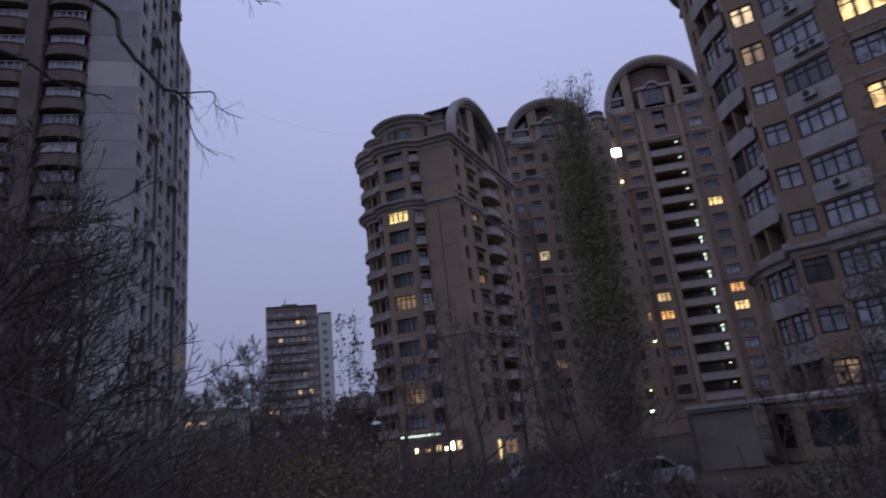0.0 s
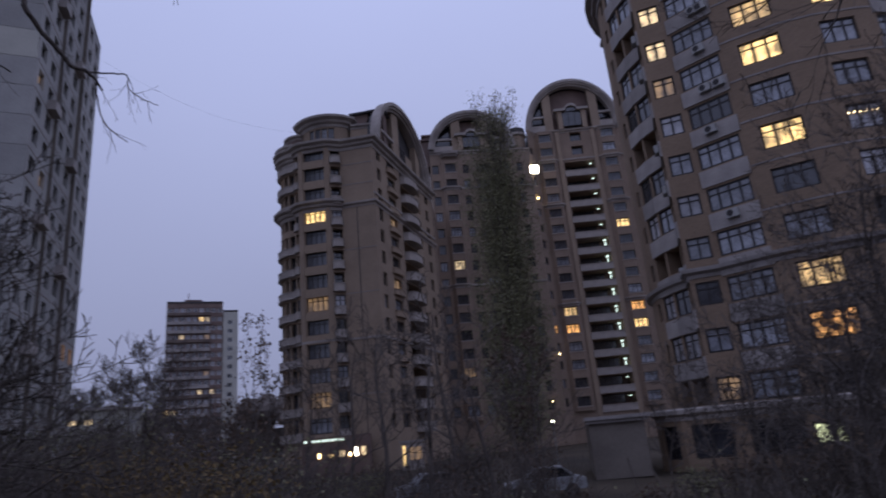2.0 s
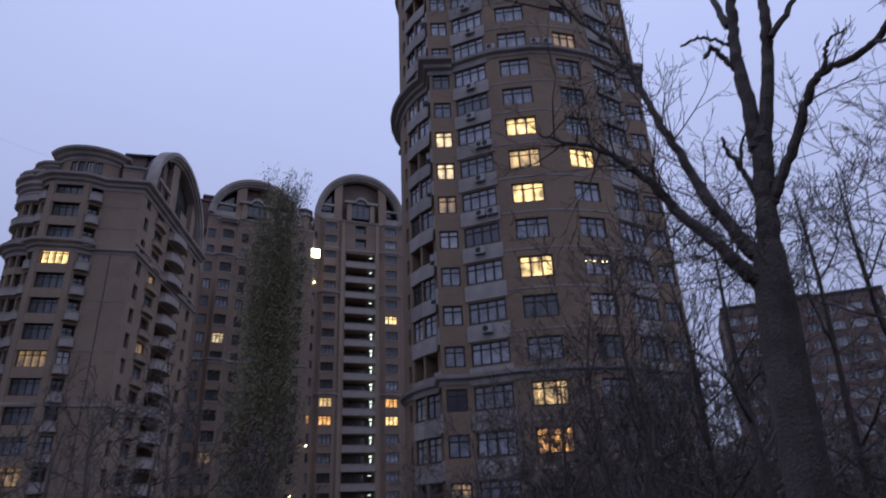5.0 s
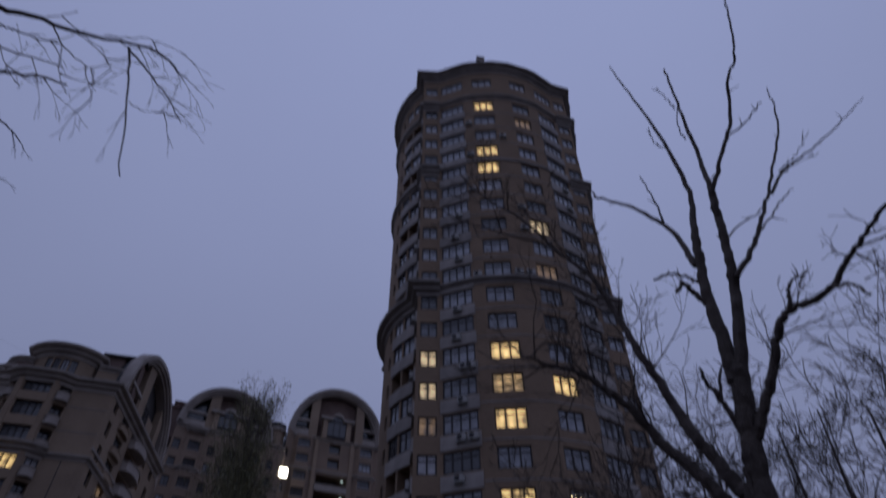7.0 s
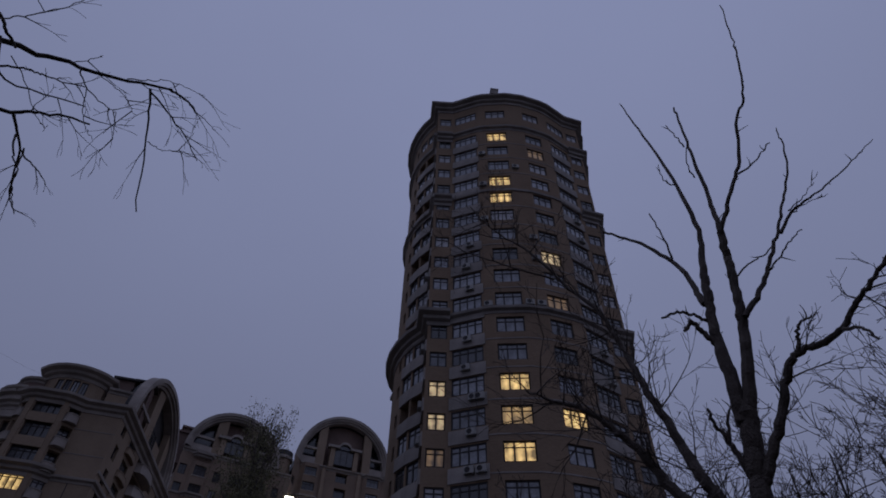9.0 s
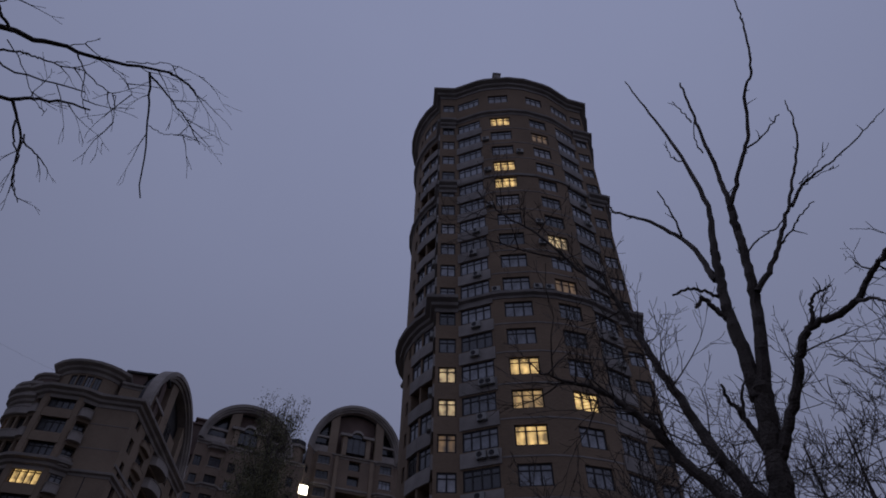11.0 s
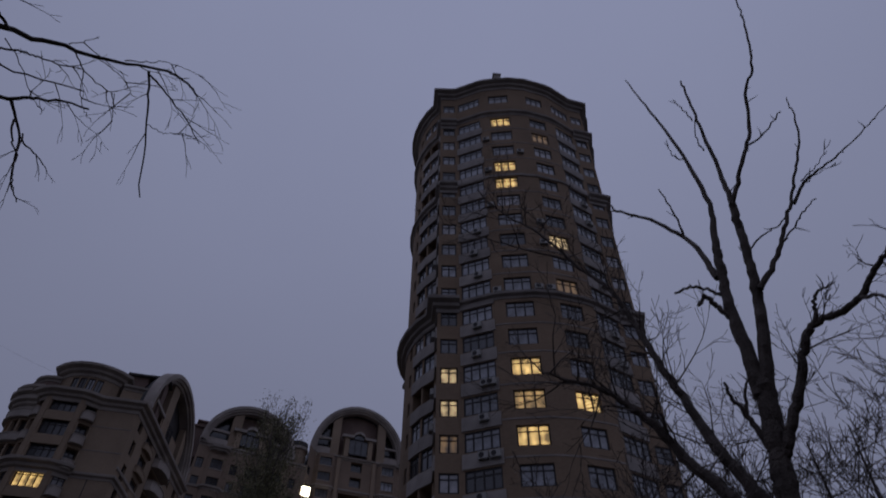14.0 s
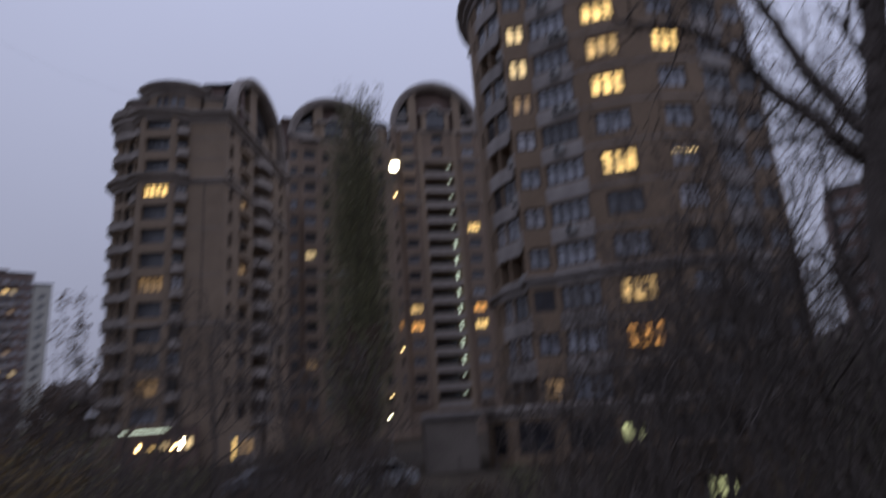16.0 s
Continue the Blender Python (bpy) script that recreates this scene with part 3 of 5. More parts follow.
    for k, z in enumerate(zr):
        for j, (c0, c1) in enumerate(cols):
            p = LIT_DIM if (k, j) in ((9, 1), (2, 3)) else LIT_DIM if (k, j) in ((11, 2), (6, 1)) else dark()
            window(t, a, b, c0, c1, z - 0.85, z + 0.9, 2, False, pmat=p, inward=0.3)
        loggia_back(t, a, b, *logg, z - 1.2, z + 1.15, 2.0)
        # dark panes deepen the painted shade of the loggia
        window(t, a, b, logg[0] + 0.8, logg[1] - 0.8, z - 0.7, z + 1.0, 4, True, pmat=GLASS_DARK, inward=1.9)
        balcony(t, a, b, *logg, z - 1.3, 1.3)
        if k > 0:
            balcony(t, a, b, 4.6, 8.0, z - 1.3, 0.5, BRICK_TAN, 0.5)
    plan = turret + [tuple(q) for q in bow] + [tuple(corner), side[1]]
    bplan = [tuple(q) for q in bow]
    for z, prof in ((top, HEAVY), (33.6, MEDIUM), (15.8, SLIM)):
        band(t, plan, z, prof, STUCCO)
    band(t, bplan, 33.9, HEAVY, STUCCO)
    band(t, [tuple(corner), side[1]], 34.8, SLIM, STUCCO)
    # the attic storey over the bow, under a shallow dome with a deep rim
    att = arc(tuple(o + e * 0.9 + Vector((0.3, 2.0))), tuple(o + e * 7.6 + Vector((0.3, 2.0))), 1.6, 8)
    zt = top + 4.0
    for i, (p, q) in enumerate(zip(att[:-1], att[1:])):
        p, q = Vector(p), Vector(q)
        l2 = (q - p).length
        wide = 1 < i < 6
        facade(t, p, q, top, zt, [(0.08, l2 - 0.08, [(top + 1.0, top + 3.0)])] if wide else [], BRICK_TAN)
        if wide:
            window(t, p, q, 0.08, l2 - 0.08, top + 1.0, top + 3.0, 2, False, pmat=GLASS)
    back0, back1 = (att[0][0] + 0.6, att[0][1] + 5), (att[-1][0] + 0.6, att[-1][1] + 4)
    band(t, [back0] + list(att) + [back1], zt + 0.4, tuple((u * 1.25, v * 1.0) for u, v in HEAVY), STUCCO)
    facade(t, back0, att[0], top, zt, [], BRICK_TAN)
    facade(t, att[-1], back1, top, zt, [], BRICK_TAN)
    s = Shape()
    rim = [Vector((*p, zt + 0.6)) for p in [back0] + list(att) + [back1]]
    mid = Vector((*((Vector(back0) + Vector(back1)) / 2), zt + 0.6))
    ring = [r.lerp(mid, 0.4) + Vector((0, 0, 1.0)) for r in rim]
    for i in range(len(rim)):
        j = (i + 1) % len(rim)
        s.face(rim[i], rim[j], ring[j], ring[i])
    s.face(*ring)
    part("domed_roof", s, ROOF, t)
    # the turret's own small attic
    tatt = arc((-17.6, 81.6), (-15.2, 78.4), 1.2, 6)
    for p, q in zip(tatt[:-1], tatt[1:]):
        facade(t, p, q, top, top + 3.0, [], DARKBRICK)
    band(t, tatt[:3], top + 2.9, ((-0.1, -2.6), (0.5, -2.6), (0.5, -0.3), (0.3, 0.2), (-0.1, 0.4)), STUCCO)
    band(t, tatt, top + 3.1, MEDIUM, STUCCO)
    band(t, turret, top + 0.7, tuple((u * 0.8, v) for u, v in HEAVY), STUCCO)
    band(t, turret, top - 0.9, tuple((u * 0.8, v) for u, v in HEAVY), STUCCO)
    s = Shape()
    s.prism(plan + [(-12, 100), (-17.4, 84)], top - 0.4, top + 0.1)
    part("roof", s, ROOF, t)
    # stepped parapet before the roof hatches
    w0, w1 = o + e * 8.2 + Vector((0.2, 1.6)), o + e * 12.4 + Vector((0.4, 2.2))
    facade(t, w0, w1, top, top + 3.2, [], BRICK_TAN)
    band(t, [tuple(w0), tuple(w1)], top + 3.3, MEDIUM, STUCCO)
    for s0, w, h, back in ((8.0, 2.2, 6.3, 3.6), (10.6, 1.8, 6.7, 4.2)):
        p = o + e * s0 + Vector((0.6, back))
        s = Shape()
        s.box(0, 0, 0, w, 2, h - 0.35)
        part("roof_hatch", s, DARKBRICK, t, "squat dark brick roof hatch with a slab roof", m=seg_pose(p, p + e, 0, top))
        s = Shape()
        s.hexa([(-0.45, -0.5, h - 0.35), (w + 0.45, -0.5, h - 0.35), (w + 0.45, 2.4, h - 0.35), (-0.45, 2.4, h - 0.35)], [(-0.45, -0.5, h - 0.1), (w + 0.45, -0.5, h - 0.1), (w + 0.25, 2.2, h + 0.25), (-0.25, 2.2, h + 0.25)])
        part("slab_roof", s, ROOF, t, m=seg_pose(p, p + e, 0, top))
    d = (b - a).normalized()
    arch_gable(t, a + d * 0.9, a + d * 21.2, top + 0.3, 9.0, 0.95, ((0.34, 0.46), (0.80, 0.88)), False)
    window(t, a, b, 9.4, 12.6, top + 0.9, top + 3.4, 3, True, pmat=GLASS_DARK, inward=-0.1)
    facade(t, a + d * 7.4, a + d * 15.6, top, top + 3.0, [], BRICK_TAN)
    # --- middle wing ---
    m0, m1 = Vector((3.4, 104.0)), Vector((22.4, 105.4))
    topm = 54.0
    zm = [31.7 + 3.12 * k for k in range(-8, 7)]
    cols = [(0.3, 1.5), (6.0, 7.2), (8.6, 11.0), (16.2, 17.4)]
    facade(t, m0, m1, 0, topm, [(c0, c1, [(z - 0.9, z + 0.85) for z in zm]) for c0, c1 in cols], BRICK_RED)
    for k, z in enumerate(zm):
        for j, (c0, c1) in enumerate(cols):
            window(t, m0, m1, c0, c1, z - 0.9, z + 0.85, 2, False, pmat=dark(), inward=0.2)
    pane_mid = lambda k: LIT_PALE if k == 8 else LIT_DIM if k == 2 else dark()
    bow_bay(t, m0, m1, 2.0, 5.2, zm, 0.7, BRICK_RED, pane_mid, (53.4, 46.6, 28.2), 3)
    bow_bay(t, m0, m1, 12.2, 15.4, zm, 0.7, BRICK_RED, lambda k: dark(), (53.4, 46.6, 28.2), 3)
    for z, prof in ((topm, MEDIUM), (46.6, SLIM), (28.2, SLIM)):
        band(t, [m0, m1], z, prof, STUCCO)
    facade(t, side[1], m0, 0, 42.0, [(0.6, 1.8, [(z - 0.85, z + 0.85) for z in zm if z < 40])], BRICK_RED)
    for k, z in enumerate(q for q in zm if q < 40):
        window(t, side[1], m0, 0.6, 1.8, z - 0.85, z + 0.85, 2, False, pmat=LIT_WARM if k == 2 else dark(), inward=0.2)
    facade(t, (3.5, 122), m0, 40, topm, [], BRICK_RED)
    d = (m1 - m0).normalized()
    arch_gable(t, m0 + d * 0.2, m0 + d * 16.0, topm + 0.2, 7.6, 12.0, ((0.27, 0.38), (0.62, 0.73)))
    s = Shape()
    s.prism([m0, m1, (24, 122), (3.5, 122)], topm - 0.4, topm)
    part("roof", s, ROOF, t)
    # roof hatches stepping up beside the arch, and a round stair turret at its other end
    for x, y, w, h in ((1.4, 106.0, 2.2, 3.6), (2.6, 108.0, 2.4, 5.6)):
        s = Shape()
        s.box(x, y, topm - 2, x + w, y + 2, topm + h - 0.3)
        s.box(x - 0.4, y - 0.4, topm + h - 0.3, x + w + 0.3, y + 2.3, topm + h)
        part("roof_hatch", s, DARKBRICK, t, "squat dark brick roof hatch with a slab roof")
    c = m0 + d * 17.3 + Vector((0, 2.4))
    for r, za, zb, mt in ((1.7, topm - 1, topm + 3.4, BRICK_TAN), (2.0, topm + 3.4, topm + 3.9, STUCCO), (1.85, topm + 3.9, topm + 4.9, ROOF)):
        s = Shape()
        s.prism([(c.x + r * math.cos(w * 0.3927), c.y + r * math.sin(w * 0.3927)) for w in range(16)], za, zb)
        part("stair_turret", s, mt, t)
    # --- far wing ---
    f0, f1 = Vector((24.2, 108.0)), Vector((45.0, 106.5))
    topf = 58.4
    zf = [50.65 - 3.13 * k for k in range(14, -1, -1)]
    high = [53.9, 56.8]
    lg = (5.2, 11.0)
    facade(t, f0, f1, 0, 52.1, [(*lg, [(z - 0.95, z + 0.85) for z in zf])], BRICK_RED, deep=2.6)
    facade(t, f0, f1, 52.1, topf, [(7.0, 9.2, [(z - 0.9, z + 0.9) for z in high])], BRICK_RED, deep=1.1)
    for z in high:
        window(t, f0, f1, 7.0, 9.2, z - 0.9, z + 0.9, 1, False, pmat=GLASS_DARK, inward=0.7)
    lit_b = {14 - 10: LIT_WARM, 14 - 9: LIT_MID}
    pane_b = lambda k: lit_b[k] if k in lit_b else rnd.choice((GLASS, GLASS_PALE, GLASS_DARK, GLASS_DARK))
    lit_r = {14 - 4: LIT, 14 - 9: LIT_WARM, 14 - 10: LIT}
    pane_r = lambda k: lit_r[k] if k in lit_r else rnd.choice((GLASS, GLASS_PALE, GLASS_DARK, GLASS_DARK))
    bow_bay(t, f0, f1, 0.2, 3.9, zf + high, 0.6, BRICK_RED, pane_b, (52.1, 43.0, 24.0), 3, 0.8)
    bow_bay(t, f0, f1, 12.2, 16.0, zf + high, 0.6, BRICK_RED, pane_r, (58.2, 52.1, 43.0, 24.0), 3, 0.8)
    for k, z in enumerate(zf):
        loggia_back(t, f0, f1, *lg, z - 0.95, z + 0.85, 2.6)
        # dark back panes, coloured to keep the deep opening in shade
        window(t, f0, f1, lg[0] + 0.5, lg[1] - 1.2, z - 0.7, z + 0.75, 4, False, pmat=GLASS_DARK, inward=2.5)
        s = Shape()
        s.box(-0.15, -0.22, -2.15, 5.95, 0.1, -0.95)
        s.box(-0.2, -0.3, -1.02, 6.0, 0.1, -0.92)
        part("balcony", s, STUCCO, t, m=seg_pose(f0, f1, lg[0], z))
        # landing lights glow stronger on the lower floors
        for x, za, zb in ((4.95, 0.15, 0.45), (5.1, -0.75, -0.1)) if 2 <= k <= 9 else ((4.8, 0.22, 0.36),):
            s = Shape()
            s.box(x, 0.25, za, x + (0.42 if za > 0 else 0.18), 0.5, zb)
            part("landing_light", s, LAMP_COOL, t, "cool white light on a stair landing", m=seg_pose(f0, f1, lg[0], z))
    for z, prof in ((topf, MEDIUM), (52.2, SLIM)):
        band(t, [f0, f1], z, prof, STUCCO)
    for x in (4.55, 11.45):
        s = Shape()
        s.box(x - 0.35, -0.25, 0, x + 0.35, 0.1, topf)
        part("pilaster", s, BRICK_TAN, t, m=seg_pose(f0, f1, 0, 0))
    # the narrow return between the wings
    rows = zf + [53.9]
    facade(t, m1, f0, 0, topf, [(0.5, 1.9, [(z - 0.75, z + 0.75) for z in rows])], BRICK_RED)
    lit_a = {14 - 10: LIT_WARM, 14 - 2: LIT_MID, 14 - 9: GLASS_PALE, 14 - 1: GLASS_PALE, 14 - 3: GLASS_PALE}
    for k, z in enumerate(rows):
        window(t, m1, f0, 0.5, 1.9, z - 0.75, z + 0.75, 2, False, pmat=lit_a.get(k) or rnd.choice((GLASS, GLASS_DARK)), inward=0.15)
    d = (f1 - f0).normalized()
    arch_gable(t, f0 - d * 1.0, f0 + d * 16.9, topf + 0.2, 10.2, 12.0, ((0.20, 0.29), (0.71, 0.80)))
    s = Shape()
    s.prism([f0, f1, (45, 124), (24, 124)], topf - 0.4, topf)
    part("roof", s, ROOF, t)
    facade(t, f1, (45, 124), 0, topf, [], BRICK_RED)
    facade(t, (45, 124), (-12, 124), 0, 42, [], BRICK_RED)
    facade(t, (-12, 124), tur0, 0, top, [], BRICK_RED)
    return t


COMPLEX = complex_block()


# ---- the panel-built block ----
def panel_block():
    t = thing("panel_apartment_block", "tall grey concrete-panel apartment block with rounded balconies", "apartment block")
    rnd = random.Random(3)
    st = 2.8
    # blank end wall of single panels
    w0, w1 = Vector((-35.8, 45.2)), Vector((-31.8, 46.7))
    ln = (w1 - w0).length
    base = 1.6
    for k in range(22):
        z = base + st * k
        s = Shape()
        s.box(0, 0, 0.02, ln, 0.25, st - 0.02)
        pale = k in (13, 3)
        part("wall_panel", s, CONCRETE_PALE if pale else CONCRETE, t, m=seg_pose(w0, w1, 0, z))
    s = Shape()
    s.box(0.05, 0.06, 0, ln, 0.3, base + st * 22)
    part("wall", s, CONCRETE, t, m=seg_pose(w0, w1, 0, 0))
    # long receding flank, stepped in three bays
    q = [(-31.8, 46.7), (-33.63, 52.73), (-33.35, 52.82), (-35.3, 59.0), (-34.95, 59.1), (-37.0, 65.3)]
    tops = (22.0, 22.0, 18.0)
    for i in range(3):
        a, b = Vector(q[2 * i]), Vector(q[2 * i + 1])
        l2 = (b - a).length
        n = tops[i]
        rows = [base + st * k for k in range(int(n))]
        cols = [(0.8, 2.3), (3.8, 5.3)]
        facade(t, a, b, 0, base + st * n + 0.7, [(c0, c1, [(z + 0.8, z + 2.35) for z in rows]) for c0, c1 in cols], CONCRETE, deep=0.45)
        for k, z in enumerate(rows):
            for j, (c0, c1) in enumerate(cols):
                p = LIT_DIM if (i, k, j) in ((0, 12, 0), (0, 9, 1)) else LIT_WARM if (i, k, j) in ((2, 4, 0), (2, 4, 1)) else LIT_DIM if (i, k, j) == (2, 3, 0) else rnd.choice((GLASS_DARK, GLASS_DARK, GLASS))
                window(t, a, b, c0, c1, z + 0.8, z + 2.35, 2, False, FRAME_DARK, p, inward=0.3)
                if j == 1 and i < 2 and (k * 5 + i) % 4 == 0:
                    sh = Shape()
                    sh.box(0, -0.75, 0, 1.9, 0.05, 0.95)
                    part("balcony", sh, PANEL, t, m=seg_pose(a, b, c0 - 0.05, z - 0.05))
            s = Shape()
            s.box(0, -0.02, -0.03, l2, 0.04, 0.03)
            part("panel_joint", s, DARKBRICK, t, m=seg_pose(a, b, 0, z))
    # step faces between bays: recess shade painted as a darker wall colour
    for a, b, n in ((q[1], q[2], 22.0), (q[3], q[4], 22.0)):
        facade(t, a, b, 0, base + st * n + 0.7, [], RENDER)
    facade(t, q[5], (-52, 63), 0, base + st * 18.0 + 0.6, [], CONCRETE)
    for a, b in (((-52, 63), (-52, 44)), ((-52, 44), (-47.5, 41.5))):
        facade(t, a, b, 0, base + st * 22, [], CONCRETE)
    # balcony stack beside the end wall
    l0, l1 = Vector((-47.5, 41.5)), Vector((-35.8, 45.2))
    ln = (l1 - l0).length
    rows = [base + st * k for k in range(22)]
    cols = [(3.4, 7.1), (8.9, 12.1)]
    facade(t, l0, l1, 0, base + st * 22, [(c0, c1, [(z + 0.15, z + 2.5) for z in rows]) for c0, c1 in cols], UMBER, deep=1.0)
    for z in rows:
        for c0, c1 in cols:
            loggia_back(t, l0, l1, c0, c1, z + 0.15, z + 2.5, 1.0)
            balcony(t, l0, l1, c0 - 0.2, c1 + 0.2, z + 0.1, 1.1, UMBER)
            window(t, l0, l1, c0 + 0.2, c1 - 0.2, z + 1.15, z + 2.45, 5, False, FRAME_PALE, rnd.choice((GLASS_PALE, GLASS_PALE, GLASS, GLASS_DARK)), inward=-0.35)
    s = Shape()
    s.prism([w0, w1, q[1], q[2], q[3], (-52, 62), (-52, 44)], base + st * 22 - 0.2, base + st * 22 + 0.2)
    part("roof", s, ROOF, t)
    facade(t, q[3], (-52, 62), base + st * 17, base + st * 22, [], CONCRETE)
    s = Shape()
    s.prism([q[4], q[5], (-52, 63), (-52, 58)], base + st * 18.0 + 0.4, base + st * 18.0 + 0.75)
    part("roof", s, ROOF, t)
    # the brown brick fin between the balcony stacks
    s = Shape()
    s.box(7.25, -1.15, 0, 8.75, 0.1, base + st * 22)
    part("fin", s, UMBER, t, m=seg_pose(l0, l1, 0, 0))


panel_block()


# ---- blocks in the distance ----
def far_block(name, label, p0, p1, z1, st, ncol, depth, wallmat, lit, seed, strip=True):
    t = thing(name, label, "apartment block")
    rnd = random.Random(seed)
    p0, p1 = Vector(p0), Vector(p1)
    o, d, n, ln = seg_frame(p0, p1)
    rows = [z1 - 1.2 - st * (k + 1) for k in range(int((z1 - 4) / st))]
    w = ln / ncol
    cols = [(w * j + w * 0.14, w * j + w * 0.86) for j in range(ncol)]
    facade(t, p0, p1, 0, z1, [(c0, c1, [(z + 0.9, z + 2.4) for z in rows]) for c0, c1 in cols], wallmat, deep=0.4)
    for k, z in enumerate(rows):
        for j, (c0, c1) in enumerate(cols):
            p = lit.get((k, j)) or rnd.choice((GLASS_DARK, GLASS, GLASS_PALE))
            window(t, p0, p1, c0, c1, z + 0.9, z + 2.4, 3, False, FRAME_PALE, p, inward=0.2)
        if strip:
            s = Shape()
            s.box(0.3, -0.7, -0.1, ln * 0.78, 0.1, 0.85)
            part("balcony", s, PANEL if (k % 3) else UMBER, t, m=seg_pose(p0, p1, 0, z))
    b1, b0 = p1 - Vector(n[:2]) * depth, p0 - Vector(n[:2]) * depth
    for a, b in ((p1, b1), (b1, b0), (b0, p0)):
        facade(t, a, b, 0, z1, [], wallmat)
    s = Shape()
    s.prism([tuple(p0), tuple(p1), tuple(b1), tuple(b0)], z1 - 0.3, z1 + 0.5)
    part("roof", s, ROOF, t)
    s = Shape()
    s.box(ln * 0.3, 4, 0, ln * 0.62, 9, 1.6)
    s.box(ln * 0.36, 5, 1.6, ln * 0.375, 5.3, 4.0)
    part("stair_head", s, wallmat, t, m=seg_pose(p0, p1, 0, z1 + 0.4))
    return t


far_block("distant_apartment_block", "distant brown and grey apartment block with a few lit windows", (-81.7, 193.5), (-65.8, 199.2), 51.4, 2.9, 9, 16, DARKBRICK,
          {(1, 5): LIT, (1, 6): LIT_PALE, (3, 2): LIT_PALE, (3, 6): LIT_DIM, (7, 6): LIT_DIM, (9, 5): LIT_PALE, (9, 7): LIT_PALE, (11, 0): LIT, (11, 1): LIT_PALE}, 8)
def far_wing():
    w = thing("pale_block_wing", "pale concrete side wing of the distant block", "apartment block")
    p0, p1 = Vector((-65.7, 199.4)), Vector((-61.4, 201.0))
    rows = [44.2 - 2.9 * k for k in range(14)]
    facade(w, p0, p1, 0, 48.5, [(1.4, 2.9, [(z, z + 1.4) for z in rows])], CONCRETE_PALE, deep=0.4)
    for z in rows:
        window(w, p0, p1, 1.4, 2.9, z, z + 1.4, 2, False, FRAME_PALE, GLASS_DARK, inward=0.2)
    for a, b in ((p1, (-67.0, 216.0)), ((-67.0, 216.0), (-71.3, 214.4))):
        facade(w, a, b, 0, 48.5, [], CONCRETE_PALE)
    s = Shape()
    s.prism([tuple(p0), tuple(p1), (-67.0, 216.0), (-71.3, 214.4)], 48.3, 49.0)
    part("roof", s, ROOF, w)


far_wing()


def low_hall():
    h = thing("low_hall", "low pale hall with a few lights beyond the trees", "hall")
    p0, p1 = Vector((-53.0, 92.5)), Vector((-44.0, 97.0))
    ln = (p1 - p0).length
    facade(h, p0, p1, 0, 11.4, [(k * 2.0 + 0.4, k * 2.0 + 1.6, [(9.3, 10.2)]) for k in range(5)], CONCRETE_PALE)
    for k in range(5):
        window(h, p0, p1, k * 2.0 + 0.4, k * 2.0 + 1.6, 9.3, 10.2, 2, False, FRAME_PALE, LIT_PALE if k in (0, 1) else GLASS_PALE)
    s = Shape()
    s.box(-0.3, -0.4, 11.4, ln + 0.3, 12, 11.7)
    part("roof", s, PANEL, h, m=seg_pose(p0, p1, 0, 0))
    for a, b in (((-58.0, 103.0), p0), (p1, (-49.0, 107.0))):
        facade(h, a, b, 0, 11.4, [], CONCRETE_PALE)


low_hall()
far_block("distant_grey_block", "distant dark apartment block in the dusk", (92.0, 77.0), (110.0, 58.5), 36.0, 2.9, 8, 18, DARKBRICK, {}, 9, False)
far_block("distant_low_block", "distant grey apartment block of lower height", (119.0, 64.0), (128.0, 48.0), 31.0, 2.9, 6, 14, DARKBRICK, {}, 10, False)


# ---- podium and annex at the tower's foot ----
def annex():
    t = thing("annex", "low plain rendered annex with a flat overhanging roof", "annex")
    p0, p1 = Vector((9.8, 40.0)), Vector((13.1, 39.2))
    ln = (p1 - p0).length
    facade(t, p0, p1, 0, 3.65, [], RENDER)
    facade(t, (11.5, 48), p0, 0, 3.65, [], RENDER)
    facade(t, p1, (15.2, 47), 0, 3.65, [], RENDER)
    s = Shape()
    s.box(-0.25, -0.35, 3.5, ln + 0.4, 8, 3.72)
    s.box(-0.15, -0.2, 3.3, ln + 0.3, 8, 3.5)
    part("roof", s, CORNICE, t, m=seg_pose(p0, p1, 0, 0))
    pod = thing("podium", "low brick podium with a jutting pale ledge", "podium")
    plan = [(14.6, 41.5), (15.4, 39.2), (18.6, 38.3), (22.2, 33.6), (28.0, 30.4), (36.0, 31.2), (40.5, 34.5)]
    for a, b in zip(plan[:-1], plan[1:]):
        a, b = Vector(a), Vector(b)
        l2 = (b - a).length
        lit = abs(a.x - 18.6) < 0.1
        end = l2 - 2.2 if lit else l2 - 0.5
        facade(pod, a, b, 0, 3.5, [(0.5, end, [(0.7, 2.7)])] + ([(l2 - 1.9, l2 - 0.2, [(1.15, 2.35)])] if lit else []), BRICK)
        window(pod, a, b, 0.5, end, 0.7, 2.7, max(2, int(end - 0.5)), True, pmat=GLASS_DARK)
        if lit:
            window(pod, a, b, l2 - 1.9, l2 - 0.2, 1.15, 2.35, 2, False, pmat=LIT_COOL)
    band(pod, plan, 3.6, MEDIUM, STUCCO, "ledge")
    s = Shape()
    s.prism(plan + [(36, 44), (20, 48)], 3.3, 3.55)
    part("roof", s, ROOF, pod)


annex()


